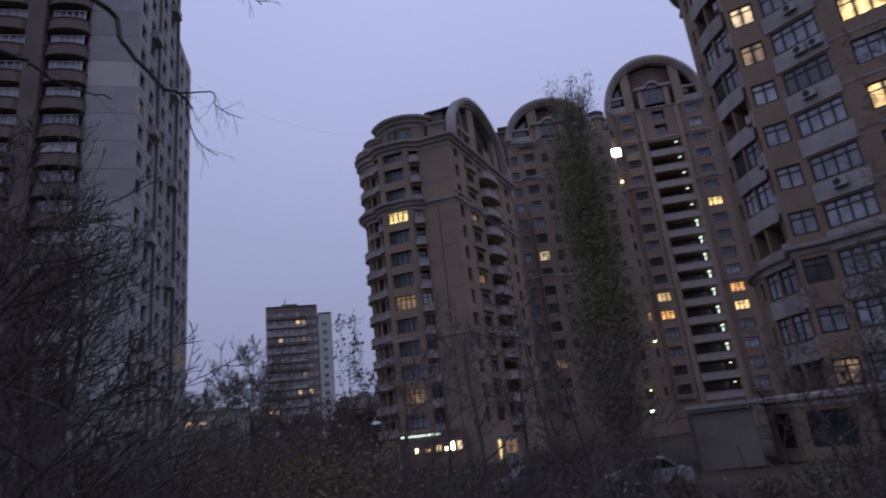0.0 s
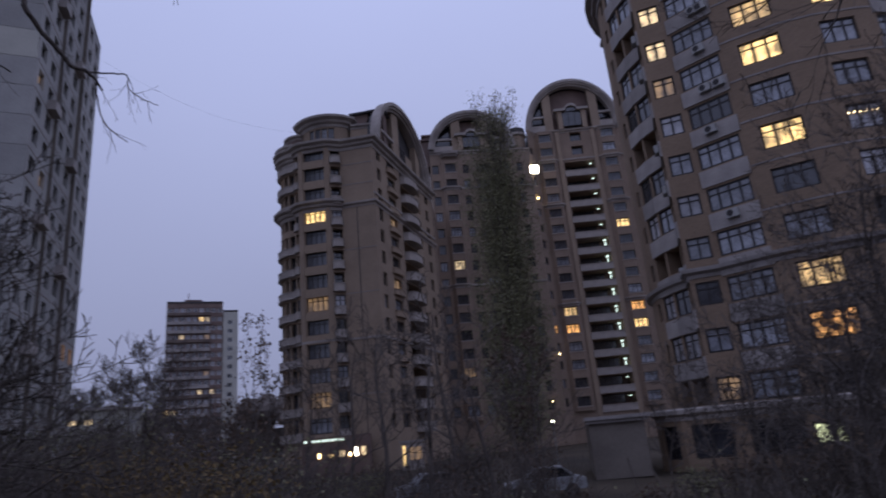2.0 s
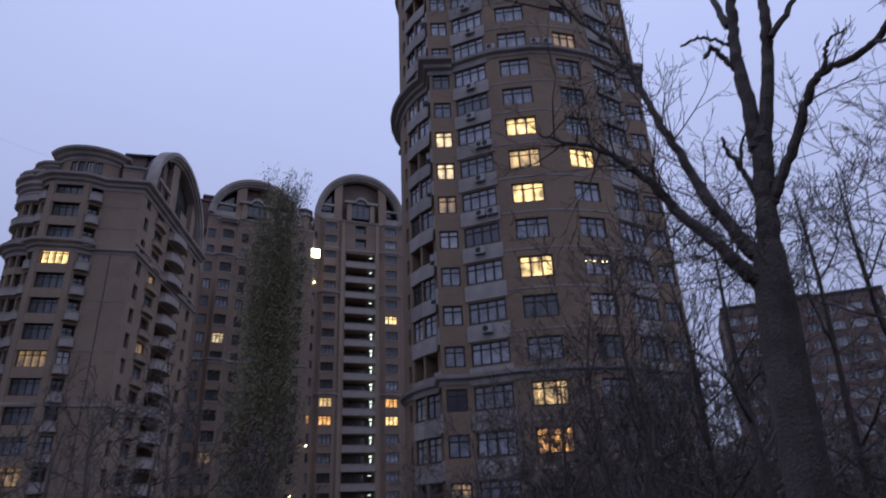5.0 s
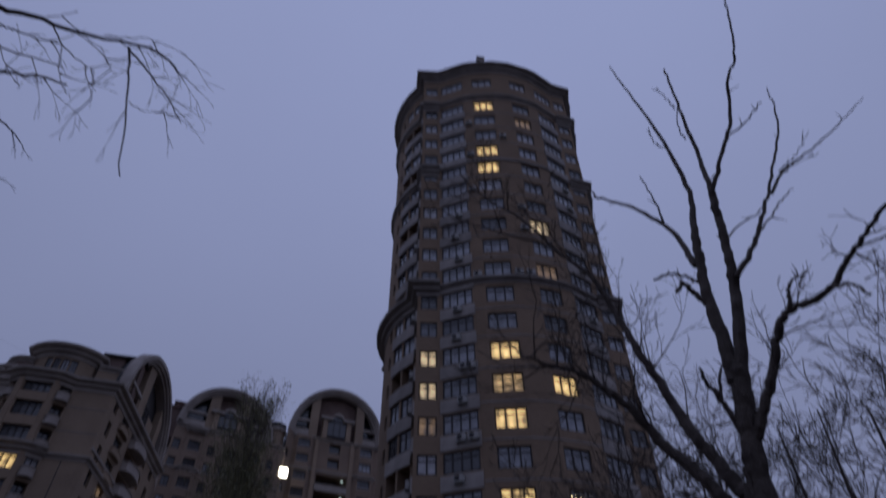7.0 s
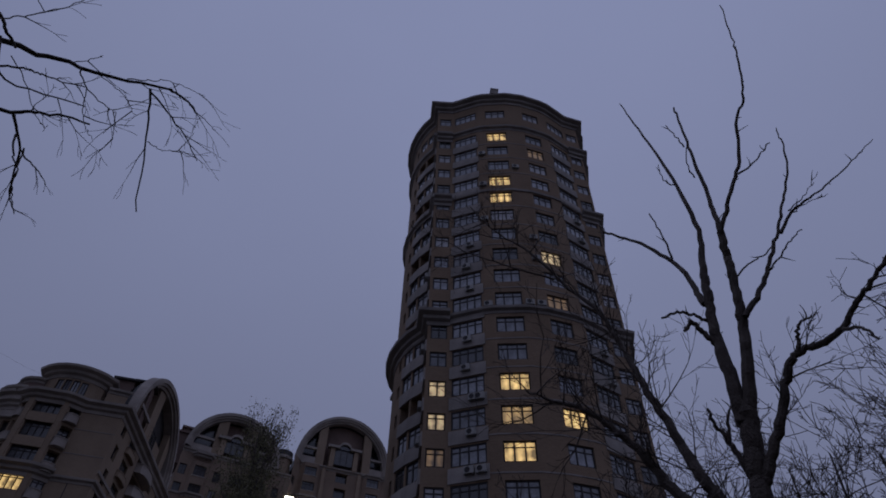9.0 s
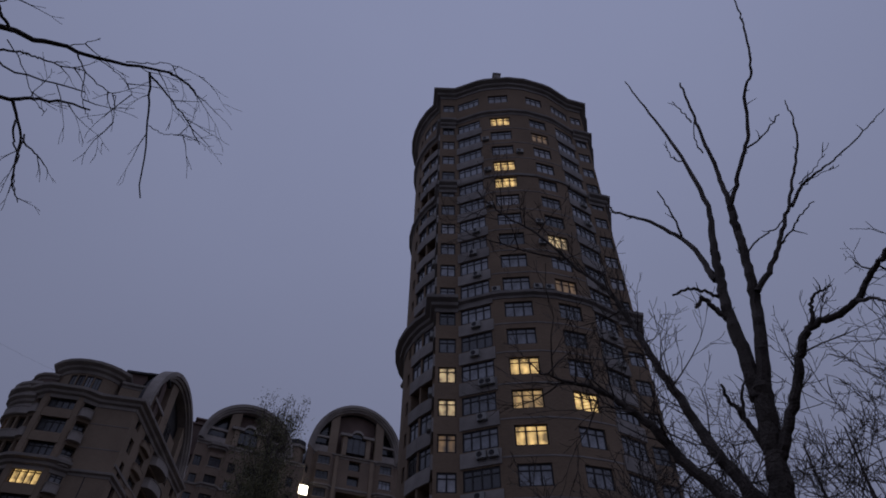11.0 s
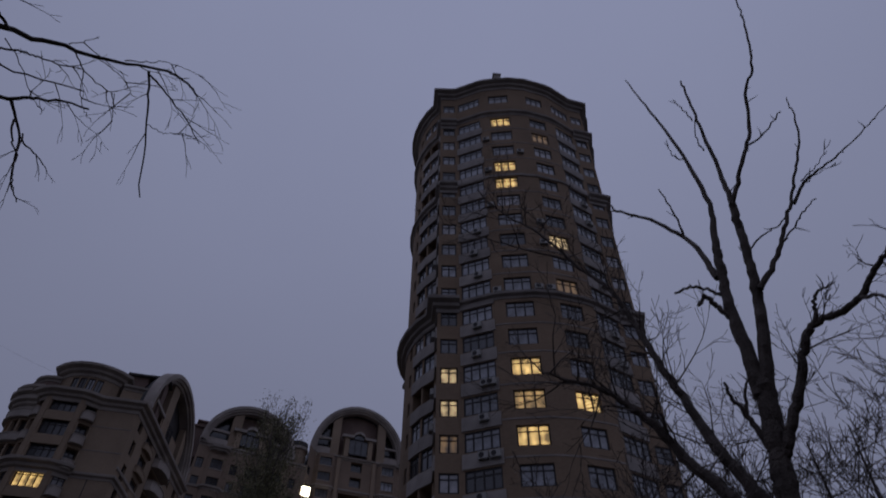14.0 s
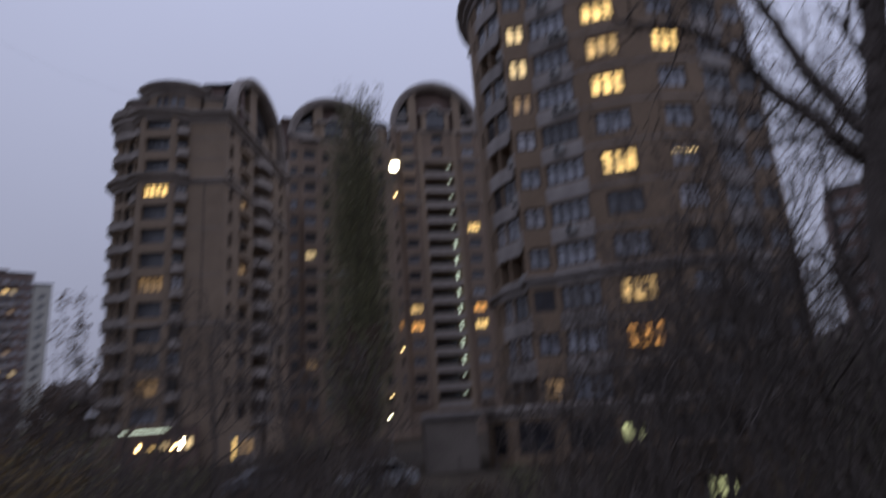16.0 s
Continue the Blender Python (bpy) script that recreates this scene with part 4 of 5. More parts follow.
def shopfront():
    t = thing("shopfront", "lit ground-floor shopfront with a glowing sign strip", "shopfront")
    p0, p1 = (-15.3, 74.4), (-7.3, 73.2)
    s = Shape()
    s.box(0, 0, 0, 8.0, 1.2, 4.4)
    part("wall", s, DARKBRICK, t, m=seg_pose(p0, p1, 0, 0))
    rnd = random.Random(2)
    x = 0.3
    while x < 5.2:
        w = rnd.uniform(0.14, 0.34)
        s = Shape()
        s.box(x, -0.12, 3.9, x + w, -0.02, 4.15)
        part("sign_bar", s, LAMP_COOL, t, m=seg_pose(p0, p1, 0, 0))
        x += w + 0.17
    for x, w, h, mt in ((2.0, 0.35, 0.9, LAMP_WARM), (3.2, 0.7, 0.6, LIT), (4.5, 0.8, 1.1, LIT_PALE), (5.6, 0.35, 0.7, LAMP_WARM), (6.3, 0.5, 1.5, LAMP_WHITE), (7.1, 0.7, 1.6, LIT_PALE)):
        s = Shape()
        s.box(x, -0.08, 2.1, x + w * 0.75, -0.01, 2.1 + h * 0.6)
        part("shop_window", s, mt, t, m=seg_pose(p0, p1, 0, 0))
    k = thing("kiosk", "small lit kiosk with a pale illuminated side", "kiosk", pose(-3.6, 70, 0, 0, 0, 4))
    s = Shape()
    s.box(0, 0, 0, 2.4, 2.2, 3.0)
    s.box(-0.15, -0.15, 3.0, 2.55, 2.35, 3.2)
    part("body", s, STUCCO, k)
    s = Shape()
    s.box(0.15, -0.04, 0.7, 0.42, 0.01, 2.7)
    part("light_box", s, LIT, k, "bright upright light box")
    s = Shape()
    s.box(0.9, -0.04, 1.2, 2.2, 0.01, 2.5)
    part("shop_window", s, LIT_DIM, k)


shopfront()


def floodlight():
    f = thing("floodlight", "glaring white floodlight on a wall bracket", "floodlight", pose(22.9, 105.6, 49.6))
    s = Shape()
    s.box(-0.75, -0.3, -0.7, 0.75, 0.0, 0.8)
    part("lamp_face", s, LAMP_WHITE, f)
    s = Shape()
    s.box(-0.85, 0.0, -0.8, 0.85, 0.5, 0.9)
    s.box(-0.1, 0.5, -0.1, 0.1, 1.4, 0.1)
    part("housing", s, METAL, f)


floodlight()


# ---- trees ----
def curve_through(pts, steps=5):
    """A smooth line through a few points."""
    p = [Vector(q) for q in pts]
    p = [p[0] * 2 - p[1]] + p + [p[-1] * 2 - p[-2]]
    out = []
    for i in range(1, len(p) - 2):
        for k in range(steps):
            t = k / steps
            a, b, c, d = p[i - 1], p[i], p[i + 1], p[i + 2]
            out.append(0.5 * ((2 * b) + (c - a) * t + (2 * a - 5 * b + 4 * c - d) * t * t + (3 * b - a - 3 * c + d) * t ** 3))
    return out + [p[-2]]


def wander(rnd, amount):
    return Vector((rnd.gauss(0, amount), rnd.gauss(0, amount), rnd.gauss(0, amount)))


def twig(shape, rnd, p, d, length, r, depth, up=0.05, fork=3, spread=0.7, leaves=None, thin=0.004):
    """A limb that bends, tapers and branches."""
    n = max(3, min(7, int(length / 0.25)))
    pts, q, v = [p.copy()], p.copy(), d.normalized()
    for k in range(n):
        v = (v + wander(rnd, 0.14) + Vector((0, 0, up))).normalized()
        q = q + v * (length / n)
        pts.append(q.copy())
    radii = [max(thin, r * (1 - 0.75 * k / n)) for k in range(n + 1)]
    shape.tube(pts, radii, 5 if r > 0.03 else 3)
    if leaves is not None and depth <= 1:
        for k in range(2, n + 1):
            if rnd.random() < 0.7:
                leaves.append(pts[k])
    if depth > 0:
        for k in range(fork):
            i = min(n, 1 + int((k + rnd.random()) / fork * n))
            dv = (pts[i] - pts[i - 1]).normalized()
            side = dv.orthogonal().normalized()
            side.rotate(Matrix.Rotation(rnd.uniform(0, 6.283), 3, dv))
            twig(shape, rnd, pts[i], (dv + side * spread * rnd.uniform(0.6, 1.4)), length * rnd.uniform(0.35, 0.6), radii[i] * 0.62, depth - 1, up, fork, spread, leaves, thin)
        if depth > 0:
            twig(shape, rnd, pts[-1], v, length * 0.4, radii[-1], depth - 1, up, max(2, fork - 1), spread, leaves, thin)


def leaf_shape(points, rnd, size, per=1, blur=0.15):
    s = Shape()
    for p in points:
        for _ in range(per):
            c = Vector(p) + wander(rnd, blur)
            a = wander(rnd, 1).normalized()
            b = a.orthogonal().normalized()
            b.rotate(Matrix.Rotation(rnd.uniform(0, 6.283), 3, a))
            w = size * rnd.uniform(0.6, 1.3)
            n = a.cross(b) * (w * 0.18)
            s.face(c - a * w * 0.5, c + b * w * 0.32 + n, c + a * w * 0.55)
            s.face(c - a * w * 0.5, c + a * w * 0.55, c - b * w * 0.32 + n)
    return s


def bare_tree(x, y, height, seed, r=0.14, limbs=9, depth=3, lean=(0, 0), up=0.06, label="leafless grey-barked tree", spread=0.75, leafy=None, size=0.12, base=0.25, thin=0.006, group="bare trees", fork=3, reach=0.30):
    rnd = random.Random(seed)
    t = thing("tree", label, "tree", pose(x, y, -0.15), group)
    trunk, crown, leaves = Shape(), Shape(), []
    top = Vector((lean[0], lean[1], height * 0.85))
    pts = curve_through([(0, 0, 0), Vector((lean[0] * 0.3, lean[1] * 0.3, height * 0.35)) + wander(rnd, 0.12), Vector((lean[0] * 0.7, lean[1] * 0.7, height * 0.65)) + wander(rnd, 0.2), top], 5)
    radii = [r * (1 - 0.85 * k / (len(pts) - 1)) for k in range(len(pts))]
    trunk.tube(pts, [radii[0] * 1.35] + radii[1:], 8)
    for k in range(limbs):
        f = base + (1 - base) * (k + rnd.random()) / limbs
        i = min(len(pts) - 1, int(f * (len(pts) - 1)))
        a = k * 2.4 + rnd.uniform(-0.4, 0.4)
        dv = Vector((math.cos(a), math.sin(a), rnd.uniform(0.35, 1.1)))
        twig(crown, rnd, pts[i], dv, height * reach * (1.15 - 0.65 * f) * rnd.uniform(0.7, 1.2), radii[i] * 0.55, depth, up, fork, spread, leaves if leafy else None, thin)
    part("trunk", trunk, BARK, t)
    part("crown", crown, BARK, t)
    if leafy:
        part("foliage", leaf_shape(leaves, rnd, size, 2, size), leafy, t)
    return t


def forked_tree():
    """The large forked tree beside the camera. Limb points: bearing in degrees, height, distance."""
    rnd = random.Random(21)
    t = thing("tree", "large dark leafless tree with a forked trunk and lopped limbs", "tree")
    trunk = Shape()
    base = [(6.3, 4.95, -0.2), (6.38, 4.85, 2.5), (6.45, 4.75, 4.6), (6.52, 4.66, 5.9), (6.55, 4.6, 6.45)]
    trunk.tube(curve_through(base, 4), [0.46, 0.38, 0.33, 0.29, 0.265, 0.25, 0.24, 0.235, 0.23, 0.23, 0.23, 0.225, 0.215, 0.2, 0.19, 0.18, 0.16], 14)
    part("trunk", trunk, BARK, t)
    crown = Shape()

    def limb(pts, r0, r1, twiggy=0.0):
        line = curve_through([(d * math.sin(radians(b)), d * math.cos(radians(b)), z) for b, z, d in pts], 6)
        n = len(line) - 1
        line = [line[0]] + [p + wander(rnd, 0.010) for p in line[1:]]
        s = Shape()
        s.tube(line, [0.85 * (r0 + (r1 - r0) * (k / n) ** 0.75) * rnd.uniform(0.94, 1.08) for k in range(n + 1)], 9 if r0 > 0.05 else 6)
        part("limb", s, BARK, t)
        # short knobs and spurs, and fine twigs on the lower limbs
        for k in range(2, n):
            d = (line[k] - line[k - 1]).normalized()
            side = d.orthogonal().normalized()
            side.rotate(Matrix.Rotation(rnd.uniform(0, 6.283), 3, d))
            if rnd.random() < 0.16:
                twig(crown, rnd, line[k], side + d * 0.7, rnd.uniform(0.06, 0.25), 0.013, 0, 0.1, 2, 0.6, None, 0.004)
            if rnd.random() < twiggy:
                twig(crown, rnd, line[k], d + wander(rnd, 0.8), rnd.uniform(0.4, 1.15), 0.015, 2, 0.05, 3, 0.75, None, 0.004)

    limb(((55.0, 6.39, 8.0), (55.6, 6.93, 8.0), (56.3, 7.51, 8.0), (57.0, 8.07, 8.0)), 0.165, 0.14)
    limb(((56.2, 7.76, 8.0), (56.6, 8.54, 8.0), (56.7, 9.25, 8.0), (57.3, 9.89, 8.0), (57.7, 10.35, 8.0)), 0.125, 0.075)
    limb(((57.7, 10.35, 8.0), (59.0, 11.46, 8.1), (58.7, 12.99, 8.2), (57.1, 15.02, 8.4), (55.6, 16.69, 8.5)), 0.072, 0.014)
    limb(((56.6, 7.74, 8.0), (58.4, 8.51, 7.9), (59.4, 9.11, 7.9), (60.3, 9.77, 7.8), (60.7, 10.29, 7.8), (61.3, 10.84, 7.7)), 0.105, 0.07)
    limb(((61.3, 10.84, 7.7), (61.7, 11.71, 7.8), (61.9, 12.74, 7.8), (62.4, 13.77, 7.8), (62.6, 14.77, 7.9)), 0.055, 0.02)
    limb(((61.3, 10.84, 7.7), (64.3, 11.47, 7.6), (66.7, 12.05, 7.6), (69.1, 12.94, 7.5), (71.4, 13.34, 7.4), (73.2, 14.17, 7.3), (74.0, 14.73, 7.3), (75.6, 15.95, 7.2)), 0.05, 0.012)
    limb(((66.0, 11.67, 7.5), (68.3, 11.53, 7.3), (70.7, 11.54, 7.1)), 0.022, 0.012)
    limb(((61.2, 12.39, 7.8), (61.0, 12.64, 7.7), (61.8, 13.05, 7.6)), 0.016, 0.012)
    limb(((61.6, 13.45, 7.9), (61.1, 14.04, 8.0), (60.5, 14.61, 8.1)), 0.018, 0.01)
    limb(((58.6, 12.86, 8.2), (57.6, 13.18, 8.3), (57.4, 13.51, 8.3), (57.5, 13.86, 8.4)), 0.016, 0.008)
    limb(((56.7, 9.81, 8.0), (56.2, 10.48, 8.2), (55.0, 11.24, 8.4), (51.6, 12.06, 8.5), (48.6, 12.69, 8.7), (47.7, 13.21, 8.9)), 0.066, 0.018)
    limb(((55.1, 11.18, 8.3), (55.0, 11.63, 8.2), (54.4, 12.24, 8.1)), 0.026, 0.013)
    limb(((56.4, 9.49, 8.0), (55.0, 9.61, 7.9), (53.9, 9.57, 7.7), (52.1, 9.45, 7.6)), 0.036, 0.02)
    limb(((56.3, 9.06, 8.0), (55.5, 9.26, 7.9), (54.9, 9.4, 7.8), (54.6, 9.39, 7.8), (53.9, 9.2, 7.7)), 0.055, 0.028)
    limb(((60.0, 9.22, 7.8), (62.4, 9.64, 7.9), (64.1, 10.06, 8.0), (66.2, 10.64, 8.1), (68.2, 11.36, 8.3), (70.5, 12.09, 8.4), (71.6, 12.81, 8.5), (72.1, 13.45, 8.6)), 0.056, 0.011)
    limb(((60.7, 9.96, 7.8), (62.9, 10.2, 7.9), (64.6, 10.41, 8.1), (66.6, 10.78, 8.2)), 0.017, 0.012)
    limb(((63.8, 9.99, 8.0), (65.6, 10.08, 7.9), (67.2, 10.12, 7.7), (68.9, 10.14, 7.6)), 0.022, 0.01)
    limb(((66.8, 10.76, 8.2), (68.7, 11.24, 8.4), (70.7, 11.44, 8.5), (72.7, 11.68, 8.7), (76.1, 11.97, 8.8), (78.9, 12.33, 9.0)), 0.034, 0.008)
    limb(((68.5, 11.14, 8.3), (70.4, 11.08, 8.2), (72.6, 11.03, 8.2)), 0.012, 0.006)
    limb(((68.5, 11.21, 8.3), (70.5, 11.54, 8.5), (73.0, 11.94, 8.6)), 0.014, 0.006)
    limb(((55.6, 6.89, 8.0), (57.3, 7.2, 7.9), (59.3, 7.61, 7.8), (61.1, 8.06, 7.7), (62.7, 8.27, 7.6), (65.2, 8.32, 7.6), (67.4, 8.33, 7.5), (69.2, 8.51, 7.4), (71.5, 8.66, 7.3), (74.7, 8.88, 7.2)), 0.092, 0.03, 0.25)
    limb(((63.0, 8.27, 7.6), (63.8, 8.49, 7.5), (64.5, 8.63, 7.5), (65.7, 8.6, 7.4)), 0.04, 0.014)
    limb(((67.4, 8.27, 7.4), (68.7, 8.09, 7.2), (69.5, 7.76, 7.0)), 0.03, 0.016)
    limb(((54.4, 6.29, 8.0), (53.4, 6.45, 8.1), (52.5, 6.79, 8.1), (51.1, 7.31, 8.2), (50.1, 7.87, 8.3), (48.9, 8.5, 8.3), (47.7, 9.2, 8.4), (46.7, 9.91, 8.5), (45.2, 10.59, 8.5), (41.7, 11.5, 8.6), (38.0, 12.46, 8.6), (33.4, 13.34, 8.7), (30.0, 14.32, 8.8)), 0.135, 0.012, 0.75)
    limb(((40.7, 11.54, 8.5), (33.1, 12.1, 8.4), (29.0, 12.42, 8.4)), 0.03, 0.008, 0.4)
    limb(((53.7, 5.99, 8.0), (52.7, 6.11, 7.9), (51.4, 6.41, 7.8), (48.4, 7.02, 7.8), (46.6, 7.45, 7.7), (44.5, 7.78, 7.6), (42.1, 8.07, 7.5), (39.1, 8.26, 7.5), (35.9, 8.44, 7.4)), 0.145, 0.015, 0.95)
    limb(((55.1, 7.16, 8.0), (54.4, 7.53, 7.9), (53.7, 7.75, 7.8), (53.6, 7.91, 7.7)), 0.055, 0.02)
    limb(((54.4, 7.51, 7.9), (55.1, 7.81, 7.8), (56.1, 8.04, 7.8)), 0.034, 0.015)
    tagged(part("crown", crown, BARK, t), kind="stuff")


forked_tree()


def overhanging_tree():
    """The tree behind the camera whose boughs hang into the sky."""
    rnd = random.Random(31)
    t = thing("tree", "leafless tree whose drooping boughs hang overhead", "tree")
    s = Shape()
    s.tube(curve_through([(-6.2, -1.0, -0.2), (-6.0, -0.8, 3.0), (-5.6, -0.4, 6.0), (-5.0, 0.2, 9.0)], 4), [0.34, 0.31, 0.3, 0.29, 0.28, 0.27, 0.26, 0.24, 0.22, 0.2, 0.17, 0.14, 0.1], 10)
    part("trunk", s, BARK, t)
    boughs = (
        ([(-5.5, -0.3, 6.4), (-4.6, 1.8, 6.7), (-3.2, 2.85, 7.22), (-2.03, 3.02, 7.58), (-1.54, 3.1, 7.73), (-0.93, 3.1, 7.9)], 0.055, 0.009),
        ([(-0.95, 3.1, 7.9), (-0.8, 3.14, 7.9), (-0.71, 3.2, 7.87)], 0.011, 0.008),
        ([(-1.07, 3.12, 7.85), (-0.98, 3.43, 7.63), (-0.86, 3.89, 7.24)], 0.011, 0.005),
        ([(-1.06, 3.14, 7.83), (-0.77, 3.33, 7.76), (-0.57, 3.49, 7.66)], 0.009, 0.004),
        ([(-5.5, -0.3, 6.0), (-4.5, 2.4, 6.35), (-2.9, 3.35, 6.93), (-1.92, 3.41, 7.31), (-1.67, 3.41, 7.43), (-1.38, 3.41, 7.53)], 0.038, 0.007),
        ([(-1.82, 3.43, 7.34), (-1.71, 3.62, 7.21), (-1.67, 3.85, 6.99), (-1.59, 3.97, 6.9)], 0.013, 0.004),
        ([(-1.71, 3.62, 7.2), (-1.6, 3.7, 7.17), (-1.52, 3.76, 7.14)], 0.009, 0.004),
        ([(-5.0, 0.2, 8.6), (-3.5, 1.6, 8.7), (-2.2, 2.2, 8.5), (-1.6, 2.4, 8.6)], 0.06, 0.012),
        ([(-5.6, -0.4, 5.6), (-5.0, 2.6, 7.9), (-4.03, 5.21, 8.48), (-3.86, 5.48, 8.07), (-3.57, 5.82, 7.69), (-3.46, 6.01, 7.66), (-3.39, 6.18, 7.53)], 0.055, 0.012),
        ([(-3.5, 6.0, 7.68), (-3.37, 6.19, 7.77), (-3.21, 6.32, 7.82), (-3.2, 6.37, 7.67), (-3.08, 6.47, 7.59), (-2.94, 6.58, 7.55)], 0.014, 0.004),
        ([(-3.43, 6.11, 7.6), (-3.43, 6.15, 7.45), (-3.39, 6.21, 7.21), (-3.29, 6.31, 7.07), (-3.19, 6.41, 7.0)], 0.013, 0.005),
        ([(-5.7, -0.5, 5.2), (-5.3, 3.0, 7.3), (-4.66, 4.78, 7.66), (-4.52, 5.06, 7.62), (-4.37, 5.32, 7.52), (-4.09, 5.67, 7.53)], 0.05, 0.008),
        ([(-3.63, 5.8, 7.74), (-3.65, 5.88, 7.25), (-3.57, 5.91, 6.92)], 0.008, 0.004),
        ([(-2.03, 3.0, 7.58), (-1.9, 3.2, 7.4), (-1.45, 3.35, 7.62)], 0.012, 0.005),
    )
    fine = (
        ([(-1.94, 2.67, 7.39), (-1.84, 2.73, 7.29), (-1.76, 2.78, 7.24)], 0.012, 0.01),
        ([(-1.84, 2.49, 6.95), (-1.8, 2.52, 7.12), (-1.74, 2.56, 7.32), (-1.68, 2.59, 7.54), (-1.62, 2.63, 7.87)], 0.006, 0.003),
        ([(-1.75, 2.67, 6.82), (-1.7, 2.7, 6.91), (-1.62, 2.74, 7.02), (-1.55, 2.78, 7.08), (-1.46, 2.83, 7.15), (-1.33, 2.89, 7.26)], 0.01, 0.004),
        ([(-1.4, 2.8, 7.31), (-1.31, 2.84, 7.21), (-1.18, 2.9, 7.17), (-1.1, 2.93, 7.17)], 0.006, 0.003),
        ([(-1.33, 2.89, 7.27), (-1.27, 2.92, 7.06), (-1.2, 2.94, 6.93), (-1.13, 2.97, 6.88)], 0.004, 0.002),
        ([(-1.17, 2.9, 7.55), (-1.04, 2.95, 7.72), (-0.95, 2.98, 7.84), (-0.78, 3.02, 7.9), (-0.68, 3.04, 7.91)], 0.005, 0.002),
        ([(-1.43, 2.73, 7.26), (-1.37, 2.76, 7.43), (-1.34, 2.78, 7.54)], 0.004, 0.002),
        ([(-0.91, 3.25, 7.38), (-0.84, 3.26, 7.36), (-0.78, 3.28, 7.38), (-0.68, 3.3, 7.47), (-0.57, 3.32, 7.47)], 0.004, 0.002),
        ([(-1.31, 2.9, 7.46), (-1.18, 2.95, 7.45), (-1.1, 2.98, 7.4), (-1.01, 3.01, 7.32)], 0.004, 0.002),
        ([(-1.11, 2.97, 7.23), (-1.05, 3.0, 7.02), (-1.02, 3.01, 6.9)], 0.003, 0.0015),
        ([(-1.72, 2.74, 7.09), (-1.58, 2.82, 6.98), (-1.47, 2.88, 6.84), (-1.38, 2.92, 6.77)], 0.004, 0.002),
        ([(-1.6, 3.2, 6.9), (-1.54, 3.23, 6.75), (-1.48, 3.26, 6.67), (-1.43, 3.28, 6.51), (-1.36, 3.31, 6.38)], 0.008, 0.003),
        ([(-1.54, 3.29, 6.9), (-1.5, 3.3, 6.73)], 0.006, 0.005),
    )
    crown = Shape()
    for i, (pts, r0, r1) in enumerate(boughs + fine):
        line = [p + wander(rnd, 0.009 if r0 > 0.02 else 0.004) for p in curve_through(pts, 6)]
        n = len(line) - 1
        b = Shape()
        b.tube(line, [r0 + (r1 - r0) * (k / n) ** 0.6 for k in range(n + 1)], 7)
        part("bough", b, BARK, t)
        many = i in (0, 4, 7)
        odds = 0.4 if many else 0.25 if i < len(boughs) else 0.22
        for k in range(int(n * 0.45) if n > 14 else 3, n):
            if rnd.random() < odds:
                d = (line[k] - line[k - 1]).normalized()
                side = d.orthogonal().normalized()
                side.rotate(Matrix.Rotation(rnd.uniform(0, 6.283), 3, d))
                twig(crown, rnd, line[k], side + d * 0.8 + Vector((0, 0, -0.3)), rnd.uniform(0.10, 0.34), 0.005, 2 if many else 1, -0.04, 2, 0.6, None, 0.0018)
    tagged(part("crown", crown, BARK, t), kind="stuff")


overhanging_tree()


def poplar():
    rnd = random.Random(41)
    h = 31.2
    t = thing("poplar_tree", "tall columnar poplar with sparse late green leaves", "tree", pose(6.45, 44.6, -0.1))
    trunk = Shape()
    line = [Vector((0.25 * k / 12 + rnd.gauss(0, 0.05), 0, h * 0.93 * k / 12)) for k in range(13)]
    trunk.tube(line, [0.42 * (1 - 0.9 * k / 12) for k in range(13)], 8)
    part("trunk", trunk, BARK, t)
    limbs, leaves, high = Shape(), [], []
    for k in range(300):
        f = 0.05 + 0.88 * rnd.random()
        a = rnd.uniform(0, 6.283)
        z = h * 0.88 * f
        wide = 2.65 * rnd.uniform(0.3, 1.0)
        p0 = Vector((0.25 * f, 0, z))
        rise = min(max(1.0, h - 2.6 - z), rnd.uniform(3.0, 5.0))
        p1 = p0 + Vector((math.cos(a) * wide * 0.7, math.sin(a) * wide * 0.7, rise * 0.45))
        p2 = p0 + Vector((math.cos(a) * wide, math.sin(a) * wide, rise))
        c = curve_through([p0, p1, p2], 4)
        limbs.tube(c, [0.05 * (1 - f * 0.5) * (1 - 0.85 * i / (len(c) - 1)) + 0.009 for i in range(len(c))], 4)
        for _ in range(230):
            q = c[rnd.randrange(2, len(c))] + wander(rnd, 0.5)
            if q.z < 22.5 or rnd.random() < 0.75 - 0.13 * (q.z - 22.5):
                (leaves if q.z < 27 else high).append(q)
    # the uneven tip, in loose sprays
    for k in range(46):
        p0 = Vector((rnd.uniform(-1.2, 1.9), rnd.uniform(-1.2, 1.2), rnd.uniform(25.0, 27.5)))
        p2 = p0 + Vector((rnd.uniform(-0.5, 0.6), rnd.uniform(-0.4, 0.4), rnd.uniform(1.6, 3.8)))
        c = curve_through([p0, p0.lerp(p2, 0.5) + wander(rnd, 0.12), p2], 4)
        limbs.tube(c, [0.02 - 0.0015 * i for i in range(len(c))], 3)
        for _ in range(16):
            high.append(c[rnd.randrange(2, len(c))] + wander(rnd, 0.16))
    part("crown", limbs, BARK, t)
    tagged(part("foliage", leaf_shape(leaves, rnd, 0.14, 1, 0.12), LEAF_GREEN, t), kind="stuff")
    tagged(part("foliage", leaf_shape(high, rnd, 0.15, 2, 0.14), LEAF_GREEN, t), kind="stuff")


poplar()


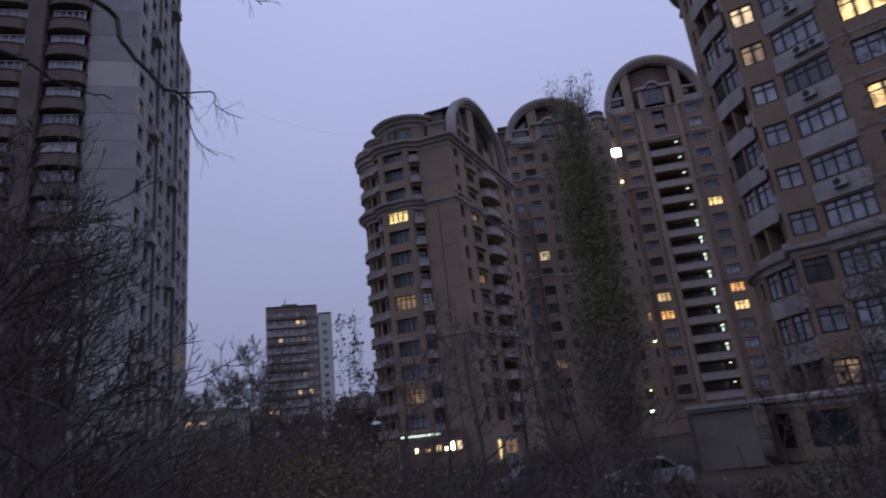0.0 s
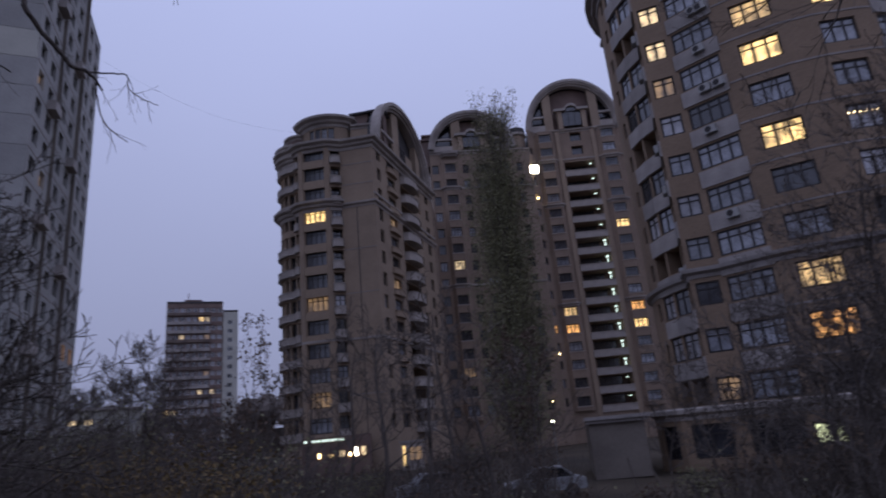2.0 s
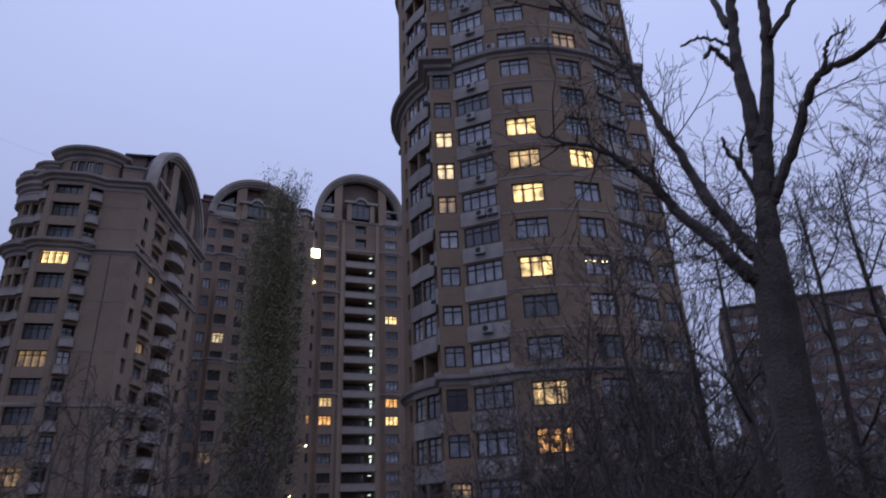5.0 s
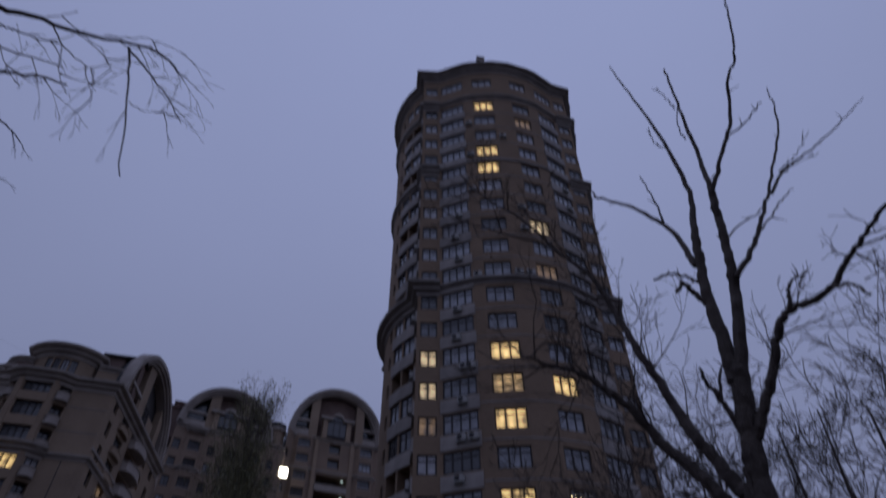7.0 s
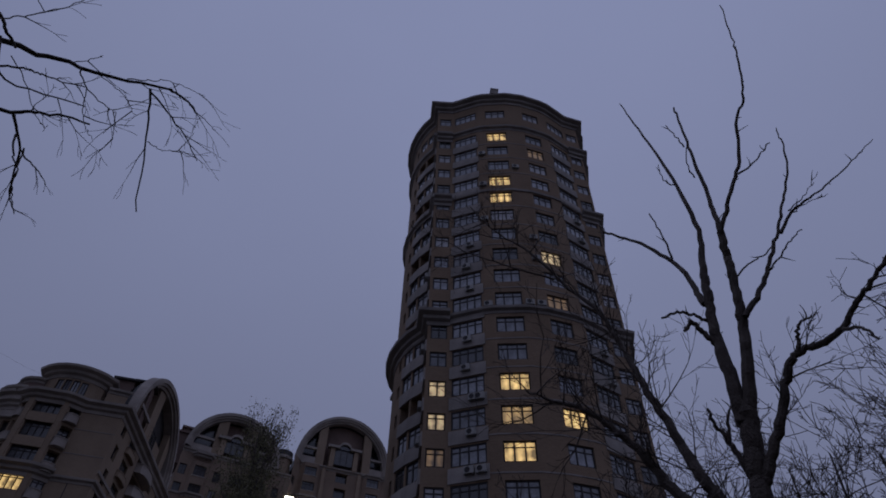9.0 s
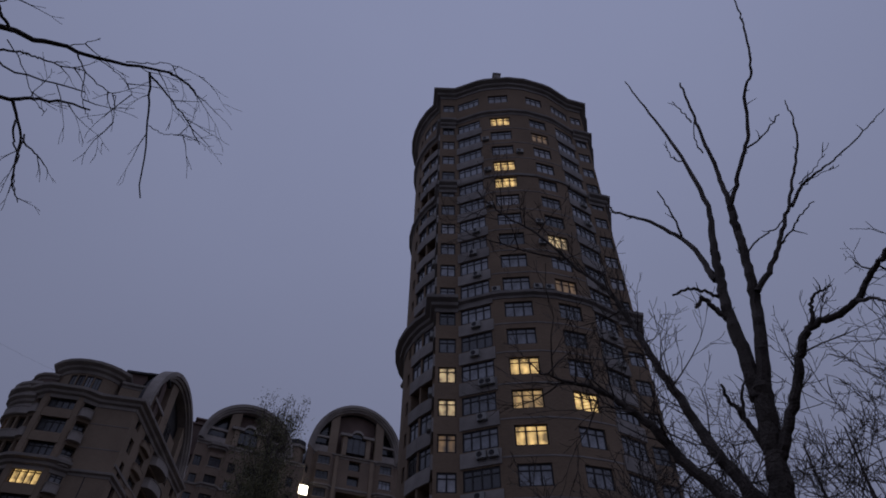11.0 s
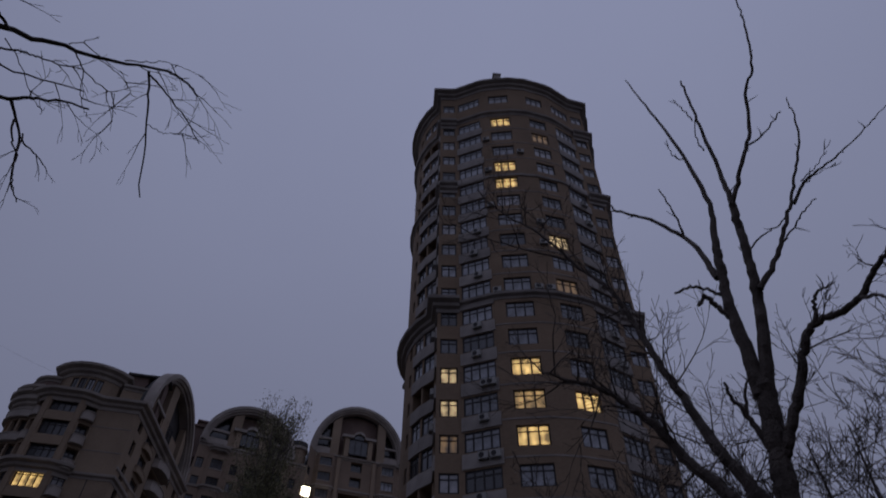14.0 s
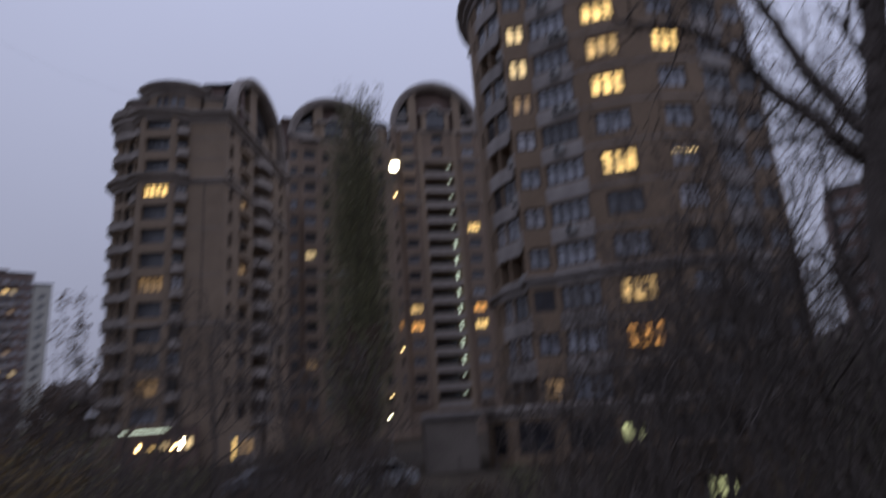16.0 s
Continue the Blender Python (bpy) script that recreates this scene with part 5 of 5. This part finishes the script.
def thickets():
    spots = random.Random(77)
    # bare trees before the blocks: azimuth, distance, height
    for i, (az, d, h, r) in enumerate(((-43, 13, 9.0, 0.12), (-39.5, 15, 10.2, 0.13), (-36.8, 12, 6.2, 0.07), (-46, 10, 8.0, 0.09), (-34.8, 19, 6.4, 0.08),
                                       (-41.5, 10, 8.2, 0.1), (-38.2, 11, 8.4, 0.1), (-44.5, 14, 10.4, 0.12), (-47.5, 12, 9.2, 0.1), (-40.8, 18, 11.2, 0.12),
                                       (-4.5, 24, 9.2, 0.1), (-1.0, 19, 7.6, 0.08), (2.5, 26, 10.2, 0.11), (-8, 30, 9.4, 0.1), (5.5, 17, 6.8, 0.08), (-11.6, 27, 8.2, 0.08),
                                       (33, 19, 5.0, 0.07), (39, 16, 5.4, 0.08), (44, 14, 5.8, 0.08), (28, 22, 4.6, 0.06), (36, 22, 6.4, 0.08), (30.5, 17, 4.8, 0.06),
                                       (41.5, 20, 7.4, 0.09), (46, 17, 7.4, 0.09), (25, 24, 4.8, 0.05), (23.5, 27, 6.5, 0.07), (27.5, 28, 8.5, 0.09), (32, 26, 8.8, 0.09), (36.5, 27, 9.4, 0.1), (40, 25, 9.0, 0.1), (43.5, 23, 9.2, 0.1), (20, 29, 4.6, 0.05), (8.8, 30, 8.0, 0.09))):
        a = radians(az)
        bare_tree(d * math.sin(a), d * math.cos(a), h, 100 + i, r, 10, 3, (spots.uniform(-0.8, 0.8), 0.2), label="slender leafless tree among dense undergrowth", thin=0.005 + d * 0.00022, fork=3)
    # close-grown young trees at the tower's foot
    for i, (az, d, h) in enumerate(((29, 25.5, 6.0), (32.5, 24.0, 6.6), (35.2, 26.5, 7.6), (38.2, 24.5, 7.6), (41.0, 26.0, 8.4), (-38.0, 18.0, 10.4), (-43.0, 17.0, 11.4), (39.0, 13.0, 9.2), (43.2, 12.0, 9.6), (46.5, 13.5, 10.4), (34.5, 15.0, 8.6), (43.2, 24.0, 8.0), (45.4, 25.5, 8.8), (47.6, 24.0, 8.6), (49.6, 25.0, 8.6), (51.5, 23.0, 8.2))):
        a = radians(az)
        bare_tree(d * math.sin(a), d * math.cos(a), h, 250 + i, 0.07, 12, 3, (spots.uniform(-0.6, 0.6), 0.1), label="leafless young tree with many fine twigs", thin=0.0105 if d > 16 else 0.0055, fork=4, base=0.2, spread=0.8)
    # saplings with a few withered leaves
    for i, (az, d, h) in enumerate(((-15.4, 26, 9.3), (-14.2, 28, 7.8), (-16.6, 30, 6.8), (7.0, 22, 7.2), (9.6, 25, 8.0))):
        a = radians(az)
        bare_tree(d * math.sin(a), d * math.cos(a), h, 200 + i, 0.05, 9, 2, label="thin sapling with a few withered leaves", leafy=LEAF_BROWN, size=0.13, thin=0.006, up=0.35, spread=0.35, reach=0.22, group="saplings")
    # the tangle behind and beside the forked tree
    for i, (az, d, h, r) in enumerate(((50.6, 10.5, 9.0, 0.10), (58, 12, 10.6, 0.08), (65, 9.5, 9.2, 0.09), (71, 9, 8.9, 0.10), (77, 10.5, 9.9, 0.10), (47.5, 13.5, 8.2, 0.08), (54, 15, 10.8, 0.08), (61.5, 11, 10.2, 0.08), (68, 12, 10.6, 0.08))):
        a = radians(az)
        bare_tree(d * math.sin(a), d * math.cos(a), h, 300 + i, r, 12, 3, label="leafless tree with a dense tangle of twigs", thin=0.005, spread=0.85, fork=3, base=0.3)
    # far trees on the skyline
    for i, (az, d, h) in enumerate(((-24.0, 120, 25), (-26.0, 118, 20), (-28, 125, 17), (-22.6, 130, 20), (-30.8, 75, 10), (-20, 140, 12), (-16.2, 130, 12), (-27, 100, 9), (-21.5, 100, 9), (-18, 95, 9))):
        a = radians(az)
        bare_tree(d * math.sin(a), d * math.cos(a), h, 400 + i, 0.28, 11, 3, label="distant bare tree with a rounded crown", thin=0.032, spread=0.8, group="distant trees", fork=5, reach=0.36)


thickets()


def bush(az, d, w, h, seed, leafmat, label, dense=260, size=0.16):
    rnd = random.Random(seed)
    a = radians(az)
    t = thing("bush", label, "bush", pose(d * math.sin(a), d * math.cos(a), -0.1), "undergrowth")
    stems, leaves = Shape(), []
    for k in range(16):
        b = rnd.uniform(0, 6.283)
        p = Vector((math.cos(b), math.sin(b), 0)) * rnd.uniform(0, w * 0.28)
        twig(stems, rnd, p, Vector((math.cos(b) * 0.45, math.sin(b) * 0.45, 1)), h * rnd.uniform(0.55, 0.9), 0.022, 2, 0.08, 3, 0.6, leaves, 0.004 + d * 0.0002)
    part("crown", stems, BARK, t)
    if leafmat:
        pick = [leaves[rnd.randrange(len(leaves))] for _ in range(dense * 4)]
        tagged(part("foliage", leaf_shape(pick, rnd, size, 1, 0.25), leafmat, t), kind="stuff")


def undergrowth():
    rnd = random.Random(51)
    n = 0
    # how high the thicket stands in each direction, in degrees over the eye
    crest = ((-50, 4.5), (-30, 4.3), (-16, 3.3), (-12.5, -2.0), (-1, -2.2), (4, -0.5), (10, -2.0), (12, -5.5), (20, -5.5), (24, -2.5), (34, 0.5), (48, 4.0), (70, 5.0))
    for d, step in ((7.5, 8), (9.5, 6), (12, 5), (15, 4.2), (19, 3.6), (25, 3.2), (33, 3.0), (45, 2.8)):
        az = -48.0 + rnd.uniform(0, 2)
        while az < 68:
            el = float(np.interp(az, [c[0] for c in crest], [c[1] for c in crest])) - 7.0 * max(0, 1 - d / 30)
            h = max(0.7, (3.5 + d * math.tan(radians(el))) * rnd.uniform(0.7, 1.05))
            mt = rnd.choice((None, None, None, LEAF_BROWN, LEAF_GREEN))
            if d < 11:
                mt = None
            if -27 < az < -20 and 9 < d < 24:
                mt = LEAF_OCHRE
            if 35.5 < az < 46 and d < 24:
                h = min(h, max(0.5, 3.5 - d * 0.165))
            if d < 30 or not 8 < az < 48:
                bush(az + rnd.uniform(-1, 1), d * rnd.uniform(0.93, 1.07), h * 0.9, h, 600 + n, mt,
                     "leafless tangled grey-brown shrub" if mt is None else "straggling shrub with sparse brown autumn leaves" if mt is LEAF_BROWN else "ochre-leaved autumn shrub in a thicket" if mt is LEAF_OCHRE else "dark green straggling shrub",
                     320 if mt is LEAF_OCHRE else 70 if d < 14 else 130, 0.05 + d * 0.0028)
                n += 1
            az += step * rnd.uniform(0.8, 1.2)


undergrowth()


def distant_woods():
    """Wooded rising ground behind everything, as one rough mass of crowns."""
    rnd = random.Random(91)
    s = Shape()
    ball = []
    bm = bmesh.new()
    bmesh.ops.create_icosphere(bm, subdivisions=2, radius=1.0)
    ball = ([v.co.copy() for v in bm.verts], [[v.index for v in f.verts] for f in bm.faces])
    bm.free()
    for k in range(420):
        az = radians(rnd.uniform(-75, 95))
        d = rnd.uniform(300, 360)
        top = 10 + d * math.tan(radians(3.2 + 0.8 * noise.noise(Vector((az * 6, 0, 0))))) * rnd.uniform(0.85, 1.08)
        r = rnd.uniform(5, 9)
        c = Vector((d * math.sin(az), d * math.cos(az), top - r))
        i0 = len(s.v)
        for v in ball[0]:
            w = 1 + 0.35 * noise.noise(v * 2.2 + c)
            s.v.append(tuple(c + Vector((v.x * r * w, v.y * r * w, v.z * r * w))))
        s.f.extend(tuple(i0 + i for i in f) for f in ball[1])
    s2 = [(-75 + 170 * k / 60) for k in range(61)]
    for a, b in zip(s2[:-1], s2[1:]):
        q = [(330 * math.sin(radians(t)), 330 * math.cos(radians(t))) for t in (a, b)]
        s.face((*q[0], 0), (*q[1], 0), (*q[1], 14), (*q[0], 14))
    tagged(part("distant_woods", s, BARK), "dark bare woods along the far skyline", "woods", kind="stuff")


distant_woods()


def wooded_bank():
    """One rough mass of crowns behind the path, unseen, added to shade the lower floors."""
    rnd = random.Random(92)
    s = Shape()
    bm = bmesh.new()
    bmesh.ops.create_icosphere(bm, subdivisions=2, radius=1.0)
    ball = ([v.co.copy() for v in bm.verts], [[v.index for v in f.verts] for f in bm.faces])
    bm.free()
    for k in range(260):
        az, d = radians(rnd.uniform(112, 262)), rnd.uniform(20, 45)
        r = rnd.uniform(2.5, 5)
        c = Vector((d * math.sin(az), d * math.cos(az), rnd.uniform(2, 8 + d * 0.42)))
        i0 = len(s.v)
        for v in ball[0]:
            s.v.append(tuple(c + v * (r * (1 + 0.4 * noise.noise(v * 2.2 + c)))))
        s.f.extend(tuple(i0 + i for i in f) for f in ball[1])
    tagged(part("wooded_bank", s, BARK), "unseen mass of crowns added behind the path to shade the lower floors", "woods", kind="stuff")


wooded_bank()


# ---- small things ----
def air_conditioner(m):
    a = thing("air_conditioner", "dirty white outdoor air-conditioner unit on wall brackets", "air conditioner", m, "outdoor air conditioners")
    s = Shape()
    s.hexa([(0.02, -0.30, 0), (0.80, -0.30, 0), (0.82, 0.0, 0), (0.0, 0.0, 0)], [(0.02, -0.30, 0.56), (0.80, -0.30, 0.56), (0.82, 0.0, 0.58), (0.0, 0.0, 0.58)])
    part("casing", s, AC_WHITE, a)
    s = Shape()
    ring = [(0.30 + 0.22 * math.cos(k * 0.524), -0.315, 0.28 + 0.22 * math.sin(k * 0.524)) for k in range(12)]
    s.hexa(ring, [(x, -0.302, z) for x, _, z in ring])
    part("fan_grille", s, FRAME_DARK, a)
    for x in (0.1, 0.66):
        s = Shape()
        s.box(x, -0.32, -0.06, x + 0.05, 0.06, -0.002)
        s.box(x, 0.0, -0.36, x + 0.05, 0.06, -0.06)
        part("bracket", s, METAL, a)
    return a


def air_conditioners():
    rnd = random.Random(61)
    place = TOWER.matrix_basis.copy()
    rows = [32.36 + 3.0 * (14 - k) for k in range(2, 14)] + [32.36 - 3.08 * (k - 14) for k in range(14, 24)]
    first = None
    spots = []
    for k, z in enumerate(rows):
        r = k + 2
        if r in (8, 9, 10, 12, 13, 14, 15, 16, 17, 19):
            spots.append((((-7.6, -1.4), (-4.6, -2.95)), 1.0 + rnd.uniform(0, 0.9), z - 1.6, 0.12))
        if r in (16, 14):
            spots.append((((-7.6, -1.4), (-4.6, -2.95)), 2.35, z - 1.62, 0.12))
        if r in (10, 12, 13, 6, 7):
            spots.append((((4.5, -2.95), (7.4, -1.45)), 1.0 + rnd.uniform(0, 1.2), z - 1.6, 0.12))
        if r in (3, 5, 7, 11):
            spots.append((((-4.6, -2.95), (-3.85, -3.18)), -0.05, z - 0.95, 0.02))
        if r in (9, 12, 14, 15, 17, 18, 20):
            spots.append((((-9.55, 0.8), (-9.6, -1.25)), 0.5 + rnd.uniform(0, 0.6), z - 1.6, 0.16))
        if r in (8, 9, 11):
            spots.append((((-1.0, -3.76), (1.0, -3.76)), 1.15, z - 0.85, 0.02))
        if r in (4, 11):
            spots.append((((-1.0, -3.76), (1.0, -3.76)), 0.05, z - 0.85, 0.02))
    for seg, s0, z, out in spots:
        m = place @ seg_pose(Vector(seg[0]), Vector(seg[1]), s0, z, -out)
        if first is None:
            first = air_conditioner(m)
        else:
            copy_thing(first, m)


air_conditioners()


def car(x, y, turn, paint, label):
    c = thing("car", label, "car", pose(x, y, 0.05, 0, 0, turn), "parked cars")
    s = Shape()
    lower = [(-2.1, 0.35), (-2.05, 0.75), (-1.2, 0.92), (1.6, 0.92), (2.05, 0.82), (2.1, 0.35)]
    upper = [(-1.15, 0.9), (-0.45, 1.42), (0.95, 1.42), (1.65, 0.9)]
    for prof, w in ((lower, 0.84), (upper, 0.72)):
        s.hexa([(px, -w, pz) for px, pz in prof], [(px, w, pz) for px, pz in prof])
    part("body", s, paint, c)
    for sy in (-1, 1):
        s = Shape()
        q = [(-0.95, 0.95), (-0.42, 1.36), (0.9, 1.36), (1.4, 0.95)]
        s.hexa([(px, sy * 0.715, pz) for px, pz in q], [(px, sy * 0.735, pz) for px, pz in q])
        part("side_glass", s, GLASS_DARK, c)
    for px in (-1.3, 1.3):
        for sy in (-0.8, 0.8):
            s = Shape()
            ring = [(px + 0.32 * math.cos(k * 0.45), 0.32 + 0.32 * math.sin(k * 0.45)) for k in range(14)]
            s.hexa([(a, sy - 0.1, b) for a, b in ring], [(a, sy + 0.1, b) for a, b in ring])
            part("wheel", s, FRAME_DARK, c)


WHITE_PAINT = mat("white_car_paint", (0.34, 0.34, 0.34), 0.4, 0.1, 1, 10, 0.0, spec=0.6)
GREY_PAINT = mat("grey_car_paint", (0.2, 0.2, 0.21), 0.3, 0.1, 1, 10, 0.0, spec=0.6)
car(5.4, 33.0, -6, WHITE_PAINT, "dirty white car parked before the poplar")
car(-0.4, 37.2, 20, GREY_PAINT, "grey car parked behind the thicket")


def low_entrance():
    t = thing("basement_entrance", "low brick basement entrance with a lit window", "entrance")
    p0, p1 = (13.9, 19.9), (17.6, 17.2)
    s = Shape()
    s.box(0, 0, 0, 4.5, 1.8, 1.9)
    s.box(-0.15, -0.15, 1.9, 4.65, 1.9, 2.05)
    part("wall", s, BRICK, t, m=seg_pose(p0, p1, 0, 0))
    window(t, p0, p1, 0.9, 2.0, 0.15, 0.95, 3, False, FRAME_DARK, LIT_COOL, inward=-0.1)
    s = Shape()
    s.box(3.35, -0.05, 0.1, 3.5, 0.02, 1.5)
    part("light_strip", s, LIT_COOL, t, m=seg_pose(p0, p1, 0, 0))


low_entrance()


def wall_lamp(x, y, z, size, material, label):
    w = thing("wall_lamp", label, "lamp", pose(x, y, z))
    bm = bmesh.new()
    bmesh.ops.create_uvsphere(bm, u_segments=10, v_segments=6, radius=size)
    me = bpy.data.meshes.new("globe")
    bm.to_mesh(me)
    bm.free()
    me.materials.append(material)
    part("globe", me, None, w)
    s = Shape()
    s.box(-0.06, 0.0, -0.06, 0.06, size * 2.5, 0.06)
    part("bracket", s, METAL, w)


wall_lamp(22.6, 104.9, 14.9, 0.15, LAMP_WARM, "small warm lamp on a brick wall")
# added glowing globe that stands in for a small lit window
wall_lamp(23.0, 105.9, 44.0, 0.2, LAMP_WARM, "small warm globe on a brick corner in place of a lit window")
wall_lamp(20.4, 105.0, 7.2, 0.12, LAMP_WARM, "small warm lamp above an entrance")
wall_lamp(7.4, 103.9, 30.6, 0.12, LAMP_WARM, "small warm lamp on a balcony")


def street_lamp():
    t = thing("street_lamp", "short street lamp with a white globe", "street lamp", pose(9.3, 49.0, 0))
    s = Shape()
    s.tube([Vector((0, 0, -0.1)), Vector((0, 0, 1.8)), Vector((0, 0, 3.6))], [0.07, 0.05, 0.04], 8)
    part("pole", s, METAL, t)
    bm = bmesh.new()
    bmesh.ops.create_uvsphere(bm, u_segments=12, v_segments=8, radius=0.09)
    bmesh.ops.translate(bm, verts=bm.verts, vec=(0, 0, 3.72))
    me = bpy.data.meshes.new("globe")
    bm.to_mesh(me)
    bm.free()
    me.materials.append(LAMP_WHITE)
    part("globe", me, None, t)


street_lamp()


def cable():
    c = thing("cable", "thin slack cable strung between two buildings", "cable")
    a, b = Vector((-38.4, 68.5, 53.0)), Vector((-14.5, 79.2, 46.2))
    s = Shape()
    s.tube([a.lerp(b, k / 14) - Vector((0, 0, 2.2 * math.sin(math.pi * k / 14))) for k in range(15)], [0.007] * 15, 4)
    part("strand", s, FRAME_DARK, c)


cable()
